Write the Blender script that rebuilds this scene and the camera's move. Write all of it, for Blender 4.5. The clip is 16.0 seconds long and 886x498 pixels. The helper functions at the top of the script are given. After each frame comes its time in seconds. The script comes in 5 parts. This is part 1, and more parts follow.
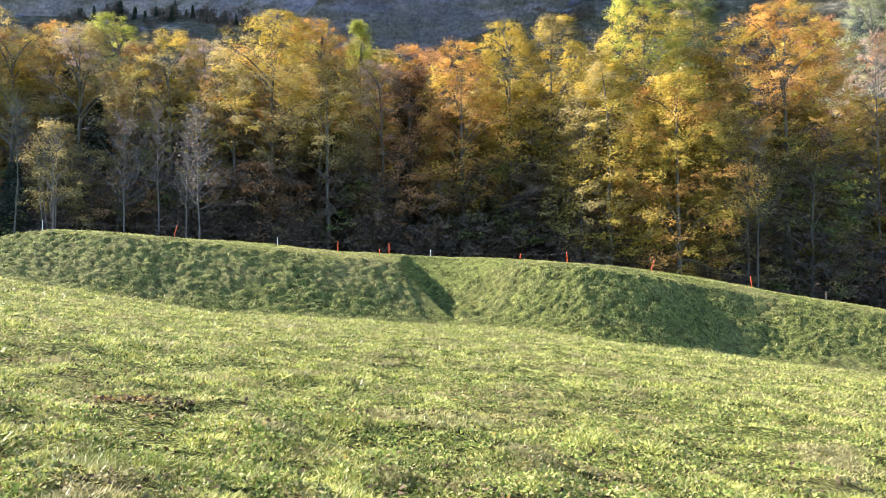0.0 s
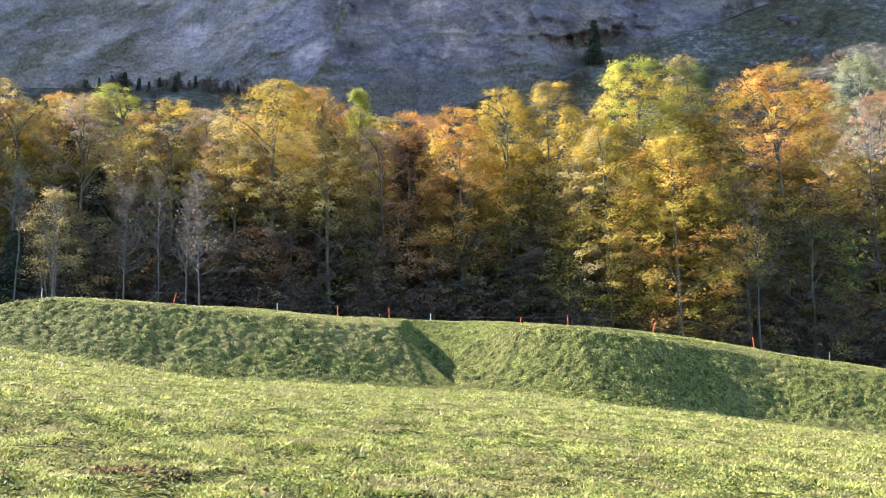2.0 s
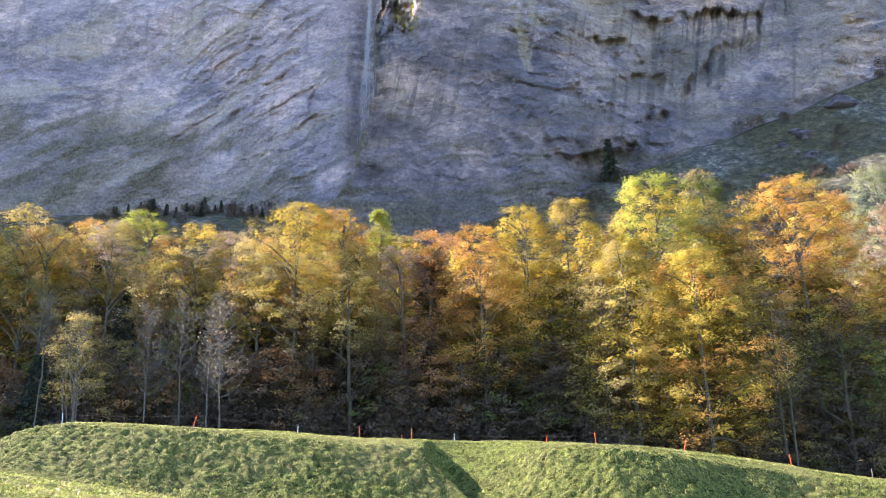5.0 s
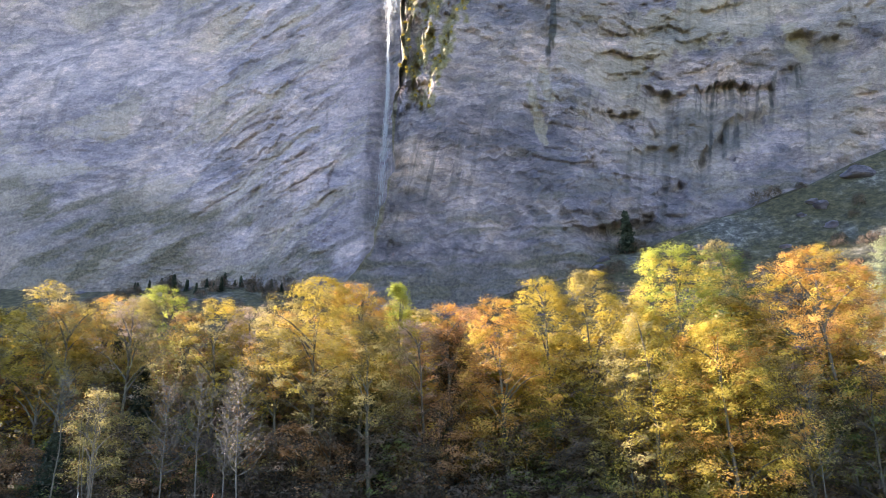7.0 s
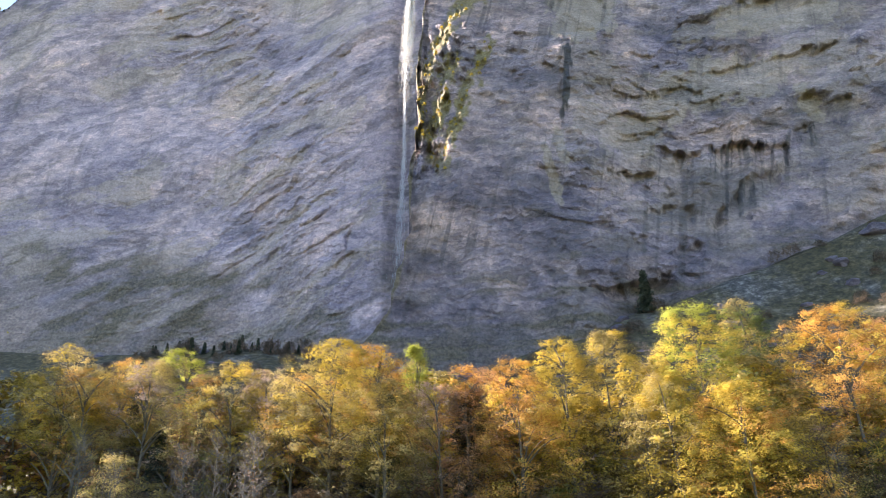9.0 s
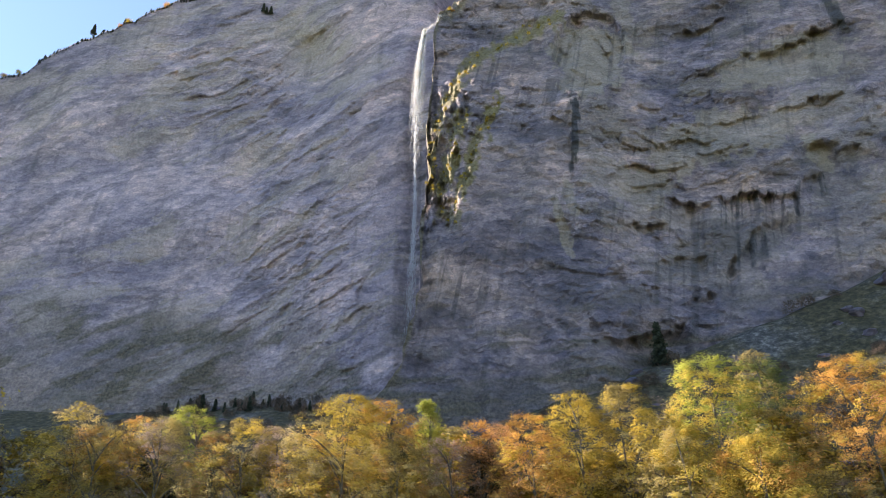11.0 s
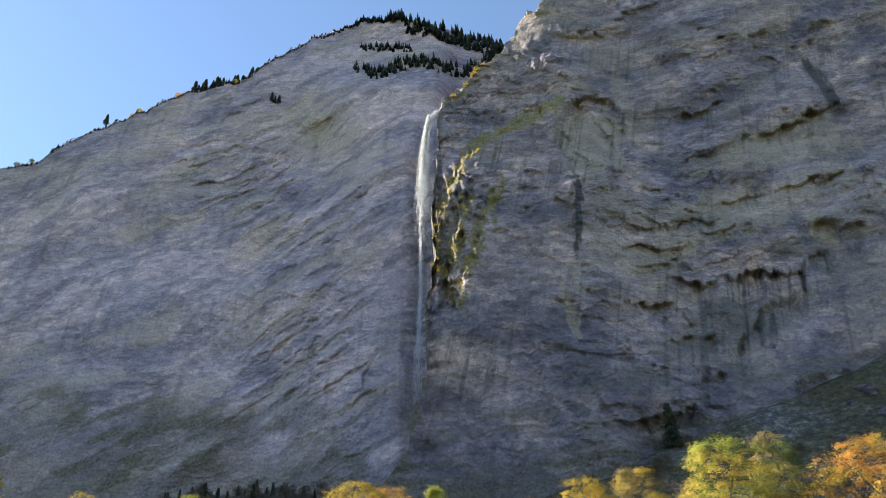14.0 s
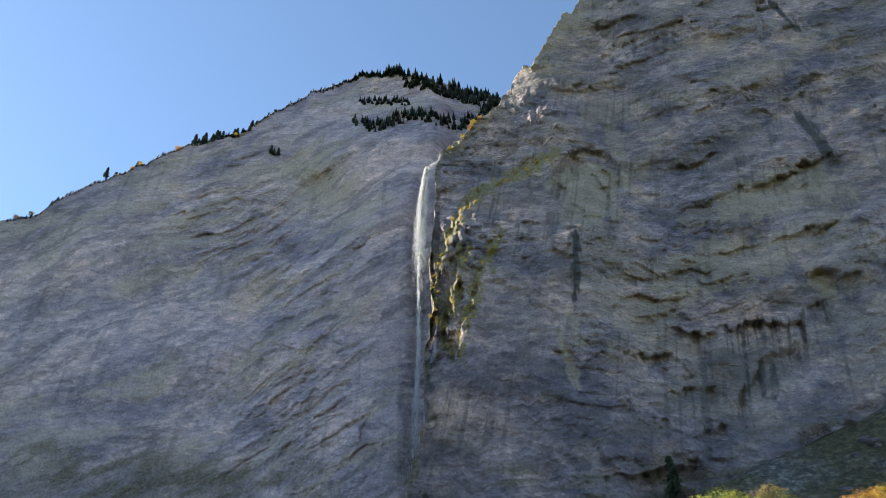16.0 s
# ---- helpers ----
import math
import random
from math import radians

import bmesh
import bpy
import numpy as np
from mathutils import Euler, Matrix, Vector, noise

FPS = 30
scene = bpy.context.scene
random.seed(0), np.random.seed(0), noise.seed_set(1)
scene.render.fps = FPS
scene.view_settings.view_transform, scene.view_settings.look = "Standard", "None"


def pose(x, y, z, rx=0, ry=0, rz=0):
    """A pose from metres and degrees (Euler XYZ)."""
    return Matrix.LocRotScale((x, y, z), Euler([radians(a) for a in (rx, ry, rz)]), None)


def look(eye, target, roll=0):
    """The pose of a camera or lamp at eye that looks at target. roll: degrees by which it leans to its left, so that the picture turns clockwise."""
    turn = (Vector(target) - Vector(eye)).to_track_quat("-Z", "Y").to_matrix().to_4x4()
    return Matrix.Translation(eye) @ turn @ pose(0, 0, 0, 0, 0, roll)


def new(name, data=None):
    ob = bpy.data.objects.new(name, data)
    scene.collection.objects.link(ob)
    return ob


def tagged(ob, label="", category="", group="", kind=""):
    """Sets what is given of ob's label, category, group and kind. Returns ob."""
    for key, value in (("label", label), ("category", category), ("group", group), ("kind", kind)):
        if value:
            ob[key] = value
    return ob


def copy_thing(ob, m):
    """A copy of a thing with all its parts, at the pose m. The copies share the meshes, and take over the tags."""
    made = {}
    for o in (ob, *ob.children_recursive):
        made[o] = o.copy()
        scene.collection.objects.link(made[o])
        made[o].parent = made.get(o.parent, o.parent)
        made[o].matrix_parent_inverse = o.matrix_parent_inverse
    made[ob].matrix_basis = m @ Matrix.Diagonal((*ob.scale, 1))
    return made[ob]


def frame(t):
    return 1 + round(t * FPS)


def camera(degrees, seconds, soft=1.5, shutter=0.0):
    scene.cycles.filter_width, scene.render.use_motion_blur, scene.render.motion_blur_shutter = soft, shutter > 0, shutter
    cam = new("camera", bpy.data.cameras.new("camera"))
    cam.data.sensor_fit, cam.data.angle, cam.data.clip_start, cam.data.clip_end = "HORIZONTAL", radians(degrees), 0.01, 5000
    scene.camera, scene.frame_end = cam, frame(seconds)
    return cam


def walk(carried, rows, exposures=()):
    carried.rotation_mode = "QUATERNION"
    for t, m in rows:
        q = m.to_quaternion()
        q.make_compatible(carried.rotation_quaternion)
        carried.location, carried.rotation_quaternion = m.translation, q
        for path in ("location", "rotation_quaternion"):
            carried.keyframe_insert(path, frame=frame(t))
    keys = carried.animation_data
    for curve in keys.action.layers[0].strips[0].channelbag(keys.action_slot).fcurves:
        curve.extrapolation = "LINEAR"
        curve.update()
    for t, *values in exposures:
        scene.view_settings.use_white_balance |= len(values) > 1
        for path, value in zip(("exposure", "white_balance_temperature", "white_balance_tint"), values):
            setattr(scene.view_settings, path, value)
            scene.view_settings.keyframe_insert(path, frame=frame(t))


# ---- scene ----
cam = camera(58.59, 16.0, soft=0.8)
EYE_HEIGHT = 1.6
PATH = [
    (0.0, pose(0, 0, EYE_HEIGHT, 92.00, 0.00, 0.00)),
    (0.5, pose(0, 0, EYE_HEIGHT, 92.69, 0.04, -0.07)),
    (1.0, pose(0, 0, EYE_HEIGHT, 93.76, 0.21, -0.12)),
    (1.5, pose(0, 0, EYE_HEIGHT, 95.15, 0.38, -0.08)),
    (2.0, pose(0, 0, EYE_HEIGHT, 96.63, 0.56, 0.03)),
    (2.5, pose(0, 0, EYE_HEIGHT, 97.96, 0.71, 0.22)),
    (3.0, pose(0, 0, EYE_HEIGHT, 99.37, 0.85, 0.46)),
    (3.5, pose(0, 0, EYE_HEIGHT, 100.76, 1.01, 0.73)),
    (4.0, pose(0, 0, EYE_HEIGHT, 102.18, 1.12, 1.03)),
    (6.5, pose(0, 0, EYE_HEIGHT, 109.31, 1.47, 2.84)),
    (7.0, pose(0, 0, EYE_HEIGHT, 110.49, 1.42, 3.16)),
    (7.5, pose(0, 0, EYE_HEIGHT, 111.60, 1.37, 3.47)),
    (8.0, pose(0, 0, EYE_HEIGHT, 112.70, 1.35, 3.78)),
    (8.5, pose(0, 0, EYE_HEIGHT, 113.84, 1.36, 4.13)),
    (9.0, pose(0, 0, EYE_HEIGHT, 114.93, 1.38, 4.47)),
    (11.5, pose(0, 0, EYE_HEIGHT, 119.85, 1.57, 5.62)),
    (12.0, pose(0, 0, EYE_HEIGHT, 120.88, 1.62, 5.74)),
    (12.5, pose(0, 0, EYE_HEIGHT, 121.88, 1.68, 5.84)),
    (13.0, pose(0, 0, EYE_HEIGHT, 122.88, 1.74, 5.95)),
    (13.5, pose(0, 0, EYE_HEIGHT, 123.88, 1.79, 6.07)),
    (14.0, pose(0, 0, EYE_HEIGHT, 124.79, 1.85, 6.14)),
    (14.5, pose(0, 0, EYE_HEIGHT, 125.70, 1.89, 6.17)),
    (15.0, pose(0, 0, EYE_HEIGHT, 126.60, 1.92, 6.17)),
    (15.5, pose(0, 0, EYE_HEIGHT, 127.60, 1.99, 6.15)),
    (16.0, pose(0, 0, EYE_HEIGHT, 128.49, 2.08, 6.13)),
]
walk(cam, PATH, exposures=[(0.0, 2.28, 6450, 15), (4.0, 2.48, 6500, 18), (7.0, 2.56, 6950, 18), (9.0, 2.38, 7250, 19), (11.5, 1.78, 6950, 17), (12.5, 1.73, 6850, 15), (13.5, 1.64, 6800, 12), (16.0, 1.46, 6700, 9)])

# ---- light: low autumn sun on the left, clear sky ----
SUN_AZ, SUN_EL = radians(-76), radians(35)          # from straight ahead, right positive
SUN_DIR = Vector((math.sin(SUN_AZ) * math.cos(SUN_EL), math.cos(SUN_AZ) * math.cos(SUN_EL), math.sin(SUN_EL)))
world = bpy.data.worlds.new("sky")
scene.world = world
world.use_nodes = True
wn = world.node_tree.nodes
sky_tex = wn.new("ShaderNodeTexSky")
sky_tex.sky_type = 'NISHITA'
sky_tex.sun_disc = False
sky_tex.sun_elevation = SUN_EL
sky_tex.sun_rotation = SUN_AZ
sky_tex.altitude = 800
sky_tex.air_density = 0.75
sky_tex.dust_density = 0.1
sky_tex.ozone_density = 0.2
wn["Background"].inputs["Strength"].default_value = 0.12
clear_air = wn.new("ShaderNodeMix")
clear_air.data_type, clear_air.blend_type = 'RGBA', 'MULTIPLY'
clear_air.inputs[0].default_value = 1.0
clear_air.inputs[7].default_value = (0.9, 1.0, 1.02, 1)
world.node_tree.links.new(sky_tex.outputs[0], clear_air.inputs[6])
world.node_tree.links.new(clear_air.outputs[2], wn["Background"].inputs["Color"])
sun_data = bpy.data.lights.new("sun", 'SUN')
sun_data.energy = 5.0
sun_data.angle = radians(0.5)
sun_data.color = (1.0, 0.93, 0.82)
sun = new("sun", sun_data)
sun.matrix_world = look(SUN_DIR * 200, (0, 0, 0))


# ---- numeric helpers ----
def hash3(i, j, k, seed):
    n = (i * 374761393 + j * 668265263 + k * 1274126177 + seed * 974634541) & 0xFFFFFFFF
    n = ((n ^ (n >> 13)) * 1274126177) & 0xFFFFFFFF
    return ((n ^ (n >> 16)) & 0xFFFF) / 65535.0


def vnoise(x, y, z=0.0, seed=0):
    """Smooth lattice noise, 0 to 1, on arrays."""
    x, y, z = np.broadcast_arrays(np.asarray(x, float), np.asarray(y, float), np.asarray(z, float))
    i, j, k = (np.floor(a).astype(np.int64) for a in (x, y, z))
    u, v, w = x - i, y - j, z - k
    u, v, w = (a * a * (3 - 2 * a) for a in (u, v, w))
    out = 0
    for a in (0, 1):
        for b in (0, 1):
            for c in (0, 1):
                wt = (u if a else 1 - u) * (v if b else 1 - v) * (w if c else 1 - w)
                out = out + wt * hash3(i + a, j + b, k + c, seed)
    return out


def fbm(x, y, z=0.0, octaves=4, seed=0, gain=0.5):
    total, amp, norm = 0, 1.0, 0
    for o in range(octaves):
        total = total + amp * vnoise(x * 2 ** o, y * 2 ** o, np.asarray(z) * 2 ** o, seed + o * 17)
        norm += amp
        amp *= gain
    return total / norm


def smooth(a, b, x):
    t = np.clip((x - a) / (b - a), 0, 1)
    return t * t * (3 - 2 * t)


def path_distance(x, y, pts):
    """Distance from each (x, y) to a broken line."""
    best = np.full(np.shape(x), 1e9)
    for (ax, ay), (bx, by) in zip(pts[:-1], pts[1:]):
        dx, dy = bx - ax, by - ay
        t = np.clip(((x - ax) * dx + (y - ay) * dy) / (dx * dx + dy * dy), 0, 1)
        best = np.minimum(best, np.hypot(x - ax - t * dx, y - ay - t * dy))
    return best


def mesh_from(name, verts, faces, mats, smooth_faces=False, index=None, attrs=None):
    """A mesh from an array of vertices and an array of equal-sided faces."""
    verts, faces = np.asarray(verts, np.float32), np.asarray(faces, np.int32)
    me = bpy.data.meshes.new(name)
    n, k = faces.shape
    me.vertices.add(len(verts))
    me.vertices.foreach_set("co", verts.ravel())
    me.loops.add(n * k)
    me.loops.foreach_set("vertex_index", faces.ravel())
    me.polygons.add(n)
    me.polygons.foreach_set("loop_start", np.arange(0, n * k, k, dtype=np.int32))
    me.polygons.foreach_set("use_smooth", np.full(n, smooth_faces))
    for m in mats:
        me.materials.append(m)
    if index is not None:
        me.polygons.foreach_set("material_index", np.asarray(index, np.int32))
    for key, values in (attrs or {}).items():
        layer = me.attributes.new(key, 'FLOAT', 'POINT')
        layer.data.foreach_set("value", np.asarray(values, np.float32).ravel())
    me.update()
    me.validate()
    return me


def grid_faces(rows, cols):
    i = np.arange((rows - 1) * cols).reshape(rows - 1, cols)[:, :-1].ravel()
    return np.stack([i, i + 1, i + cols + 1, i + cols], 1)


def tube(points, radii, sides=6):
    """Vertices and quads of a bent, tapering tube."""
    pts = np.asarray(points, float)
    d = np.gradient(pts, axis=0)
    d /= np.linalg.norm(d, axis=1)[:, None] + 1e-9
    ref = np.where(np.abs(d[:, 2:3]) > 0.9, [[1.0, 0, 0]], [[0, 0, 1.0]])
    a = np.cross(d, ref)
    a /= np.linalg.norm(a, axis=1)[:, None] + 1e-9
    b = np.cross(d, a)
    ang = np.linspace(0, 2 * np.pi, sides, endpoint=False)
    ring = a[:, None] * np.cos(ang)[None, :, None] + b[:, None] * np.sin(ang)[None, :, None]
    v = (pts[:, None] + ring * np.asarray(radii)[:, None, None]).reshape(-1, 3)
    f = []
    for r in range(len(pts) - 1):
        for s in range(sides):
            t = (s + 1) % sides
            f.append((r * sides + s, r * sides + t, (r + 1) * sides + t, (r + 1) * sides + s))
    return v, np.array(f)


def joined(pieces):
    """Joins several (verts, faces) into one pair."""
    vs, fs, base = [], [], 0
    for v, f in pieces:
        vs.append(v)
        fs.append(np.asarray(f) + base)
        base += len(v)
    return np.concatenate(vs), np.concatenate(fs)


def part(name, me, parent, label=""):
    ob = new(name, me)
    ob.parent = parent
    return tagged(ob, label)


# ---- materials ----
def material(name):
    m = bpy.data.materials.new(name)
    m.use_nodes = True
    nt = m.node_tree
    return m, nt, nt.nodes["Principled BSDF"]


def add(nt, kind, **values):
    n = nt.nodes.new(kind)
    for key, value in values.items():
        n.inputs[key].default_value = value
    return n


def ramp(nt, source, stops):
    r = nt.nodes.new("ShaderNodeValToRGB")
    el = r.color_ramp.elements
    while len(el) < len(stops):
        el.new(0.5)
    for e, (p, c) in zip(el, stops):
        e.position, e.color = p, (*c, 1)
    nt.links.new(source, r.inputs[0])
    return r.outputs[0]


def mix(nt, fac, a, b, mode='MIX'):
    n = nt.nodes.new("ShaderNodeMix")
    n.data_type, n.blend_type = 'RGBA', mode
    for sock, value in ((n.inputs[0], fac), (n.inputs[6], a), (n.inputs[7], b)):
        if isinstance(value, bpy.types.NodeSocket):
            nt.links.new(value, sock)
        elif isinstance(value, (int, float)):
            sock.default_value = value
        else:
            sock.default_value = (*value, 1)
    return n.outputs[2]


def noise_out(nt, scale, detail=4.0, rough=0.55, stretch=None, distortion=0.0):
    co = nt.nodes.new("ShaderNodeTexCoord").outputs["Object"]
    if stretch:
        mp = nt.nodes.new("ShaderNodeMapping")
        mp.inputs["Scale"].default_value = stretch
        nt.links.new(co, mp.inputs[0])
        co = mp.outputs[0]
    n = add(nt, "ShaderNodeTexNoise", Scale=scale, Detail=detail, Roughness=rough, Distortion=distortion)
    nt.links.new(co, n.inputs["Vector"])
    return n.outputs[0]


def attr_out(nt, name):
    a = nt.nodes.new("ShaderNodeAttribute")
    a.attribute_name = name
    return a.outputs["Fac"]


def bump(nt, bsdf, source, strength, distance):
    b = add(nt, "ShaderNodeBump", Strength=strength, Distance=distance)
    nt.links.new(source, b.inputs["Height"])
    nt.links.new(b.outputs[0], bsdf.inputs["Normal"])


def leafy(name, colours, see_through=0.48, rough=0.6, patch_scale=0.35, dry=None, gloss=0.12):
    """Leaves or blades: the colour differs from blade to blade and in patches, and light shines through."""
    m, nt, bs = material(name)
    island = nt.nodes.new("ShaderNodeNewGeometry").outputs["Random Per Island"]
    col = ramp(nt, island, [(i / max(1, len(colours) - 1), c) for i, c in enumerate(colours)])
    patch = noise_out(nt, patch_scale, 2)
    tint = ramp(nt, patch, [(0.38, (0.5, 0.53, 0.5)), (0.6, (1.15, 1.12, 1.05))])
    col = mix(nt, 1.0, col, tint, 'MULTIPLY')
    if dry:
        col = mix(nt, ramp(nt, noise_out(nt, 0.7, 4, 0.6), [(0.5, (0, 0, 0)), (0.62, (0.65, 0.65, 0.65))]), col, dry)
    nt.links.new(col, bs.inputs["Base Color"])
    bs.inputs["Roughness"].default_value = rough
    bs.inputs["Specular IOR Level"].default_value = gloss
    tr = nt.nodes.new("ShaderNodeBsdfTranslucent")
    nt.links.new(col, tr.inputs["Color"])
    ms = add(nt, "ShaderNodeMixShader", Fac=see_through)
    nt.links.new(bs.outputs[0], ms.inputs[1])
    nt.links.new(tr.outputs[0], ms.inputs[2])
    nt.links.new(ms.outputs[0], nt.nodes["Material Output"].inputs[0])
    return m


def bark_material(name, dark, light):
    m, nt, bs = material(name)
    n = noise_out(nt, 3.0, 6, 0.65, (1, 1, 0.25))
    nt.links.new(ramp(nt, n, [(0.3, dark), (0.7, light)]), bs.inputs["Base Color"])
    bs.inputs["Roughness"].default_value = 0.9
    bump(nt, bs, n, 0.6, 0.03)
    return m


BARK = bark_material("beech_bark", (0.05, 0.043, 0.035), (0.16, 0.145, 0.12))
BARK_PALE = bark_material("pale_bark", (0.05, 0.045, 0.04), (0.13, 0.12, 0.105))
TWIG = bark_material("bare_twigs", (0.075, 0.062, 0.056), (0.17, 0.145, 0.13))
LEAF = {
    "yellow": leafy("yellow_leaves", [(0.397, 0.319, 0.075), (0.573, 0.435, 0.084), (0.619, 0.465, 0.099), (0.479, 0.329, 0.068)]),
    "lime": leafy("lime_leaves", [(0.266, 0.303, 0.068), (0.382, 0.41, 0.086), (0.446, 0.443, 0.096)]),
    "orange": leafy("orange_leaves", [(0.423, 0.237, 0.084), (0.613, 0.334, 0.094), (0.651, 0.396, 0.103), (0.524, 0.255, 0.084)]),
    "rust": leafy("rust_leaves", [(0.321, 0.181, 0.111), (0.485, 0.27, 0.143), (0.546, 0.33, 0.173)]),
    "olive": leafy("olive_leaves", [(0.262, 0.215, 0.103), (0.411, 0.328, 0.136), (0.501, 0.392, 0.156), (0.33, 0.277, 0.118)]),
    "mauve": leafy("faded_brown_leaves", [(0.328, 0.251, 0.221), (0.451, 0.353, 0.303), (0.409, 0.298, 0.242)]),
    "green": leafy("green_leaves", [(0.129, 0.163, 0.061), (0.197, 0.232, 0.078), (0.265, 0.288, 0.091)]),
    "pale": leafy("pale_willow_leaves", [(0.266, 0.298, 0.172), (0.352, 0.372, 0.228), (0.402, 0.41, 0.265)]),
    # dark leaves: the shade inside the wood is put into their colour
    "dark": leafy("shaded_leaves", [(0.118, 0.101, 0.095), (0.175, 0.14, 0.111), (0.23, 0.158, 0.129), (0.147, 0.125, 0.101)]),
    "spruce": leafy("spruce_needles", [(0.05, 0.066, 0.058), (0.068, 0.086, 0.07), (0.084, 0.1, 0.076)], 0.15),
}
GRASS = leafy("meadow_grass_blades", [(0.074, 0.095, 0.023), (0.251, 0.31, 0.068), (0.524, 0.54, 0.158), (0.126, 0.17, 0.037), (0.607, 0.54, 0.252), (0.377, 0.43, 0.105)], 0.35, 0.42, 1.6, (0.293, 0.25, 0.137), 0.22)
TUFT = leafy("bank_grass_blades", [(0.052, 0.062, 0.027), (0.21, 0.225, 0.079), (0.461, 0.43, 0.21), (0.126, 0.145, 0.058), (0.325, 0.335, 0.126)], 0.3, 0.6, 0.9)
HERB = leafy("herb_leaves", [(0.048, 0.085, 0.019), (0.168, 0.23, 0.053), (0.377, 0.43, 0.126), (0.083, 0.13, 0.032), (0.419, 0.4, 0.189), (0.168, 0.11, 0.053)], 0.3, 0.6, 1.8, (0.21, 0.16, 0.084), 0.08)
DEAD = leafy("fallen_leaves", [(0.04, 0.028, 0.02), (0.1, 0.065, 0.04), (0.16, 0.11, 0.075), (0.06, 0.04, 0.028), (0.42, 0.26, 0.06)], 0.15, 0.7, 1.5)


def turf_material():
    m, nt, bs = material("turf")
    fine, mid, big = noise_out(nt, 16.0, 6, 0.75), noise_out(nt, 2.2, 6, 0.65), noise_out(nt, 0.12, 3)
    col = ramp(nt, fine, [(0.42, (0.025, 0.028, 0.01)), (0.49, (0.075, 0.09, 0.025)), (0.55, (0.18, 0.21, 0.055)), (0.64, (0.34, 0.35, 0.12))])
    col = mix(nt, 1.0, col, ramp(nt, mid, [(0.4, (0.45, 0.43, 0.38)), (0.5, (0.95, 0.95, 0.95)), (0.6, (1.25, 1.2, 1.1))]), 'MULTIPLY')
    col = mix(nt, ramp(nt, big, [(0.5, (0, 0, 0)), (0.75, (0.4, 0.4, 0.4))]), col, (0.26, 0.21, 0.11))
    nt.links.new(col, bs.inputs["Base Color"])
    bs.inputs["Roughness"].default_value = 0.8
    bs.inputs["Specular IOR Level"].default_value = 0.05
    bump(nt, bs, fine, 1.0, 0.1)
    return m


def litter_material():
    m, nt, bs = material("forest_litter")
    n = noise_out(nt, 2.0, 6, 0.7)
    nt.links.new(ramp(nt, n, [(0.3, (0.025, 0.02, 0.014)), (0.55, (0.06, 0.042, 0.025)), (0.75, (0.05, 0.055, 0.025))]), bs.inputs["Base Color"])
    bs.inputs["Roughness"].default_value = 0.95
    bump(nt, bs, n, 0.8, 0.1)
    return m


def scree_material():
    m, nt, bs = material("grown_over_scree")
    n, big = noise_out(nt, 0.4, 9, 0.75), noise_out(nt, 0.04, 6, 0.65)
    rock = ramp(nt, n, [(0.4, (0.04, 0.04, 0.04)), (0.52, (0.1, 0.1, 0.097)), (0.62, (0.26, 0.25, 0.24))])
    dark_cover = ramp(nt, n, [(0.4, (0.028, 0.027, 0.014)), (0.52, (0.07, 0.062, 0.03)), (0.62, (0.13, 0.11, 0.06))])
    nt.links.new(mix(nt, ramp(nt, big, [(0.5, (1, 1, 1)), (0.66, (0, 0, 0))]), rock, dark_cover), bs.inputs["Base Color"])
    bs.inputs["Roughness"].default_value = 0.95
    bump(nt, bs, n, 1.0, 1.5)
    return m


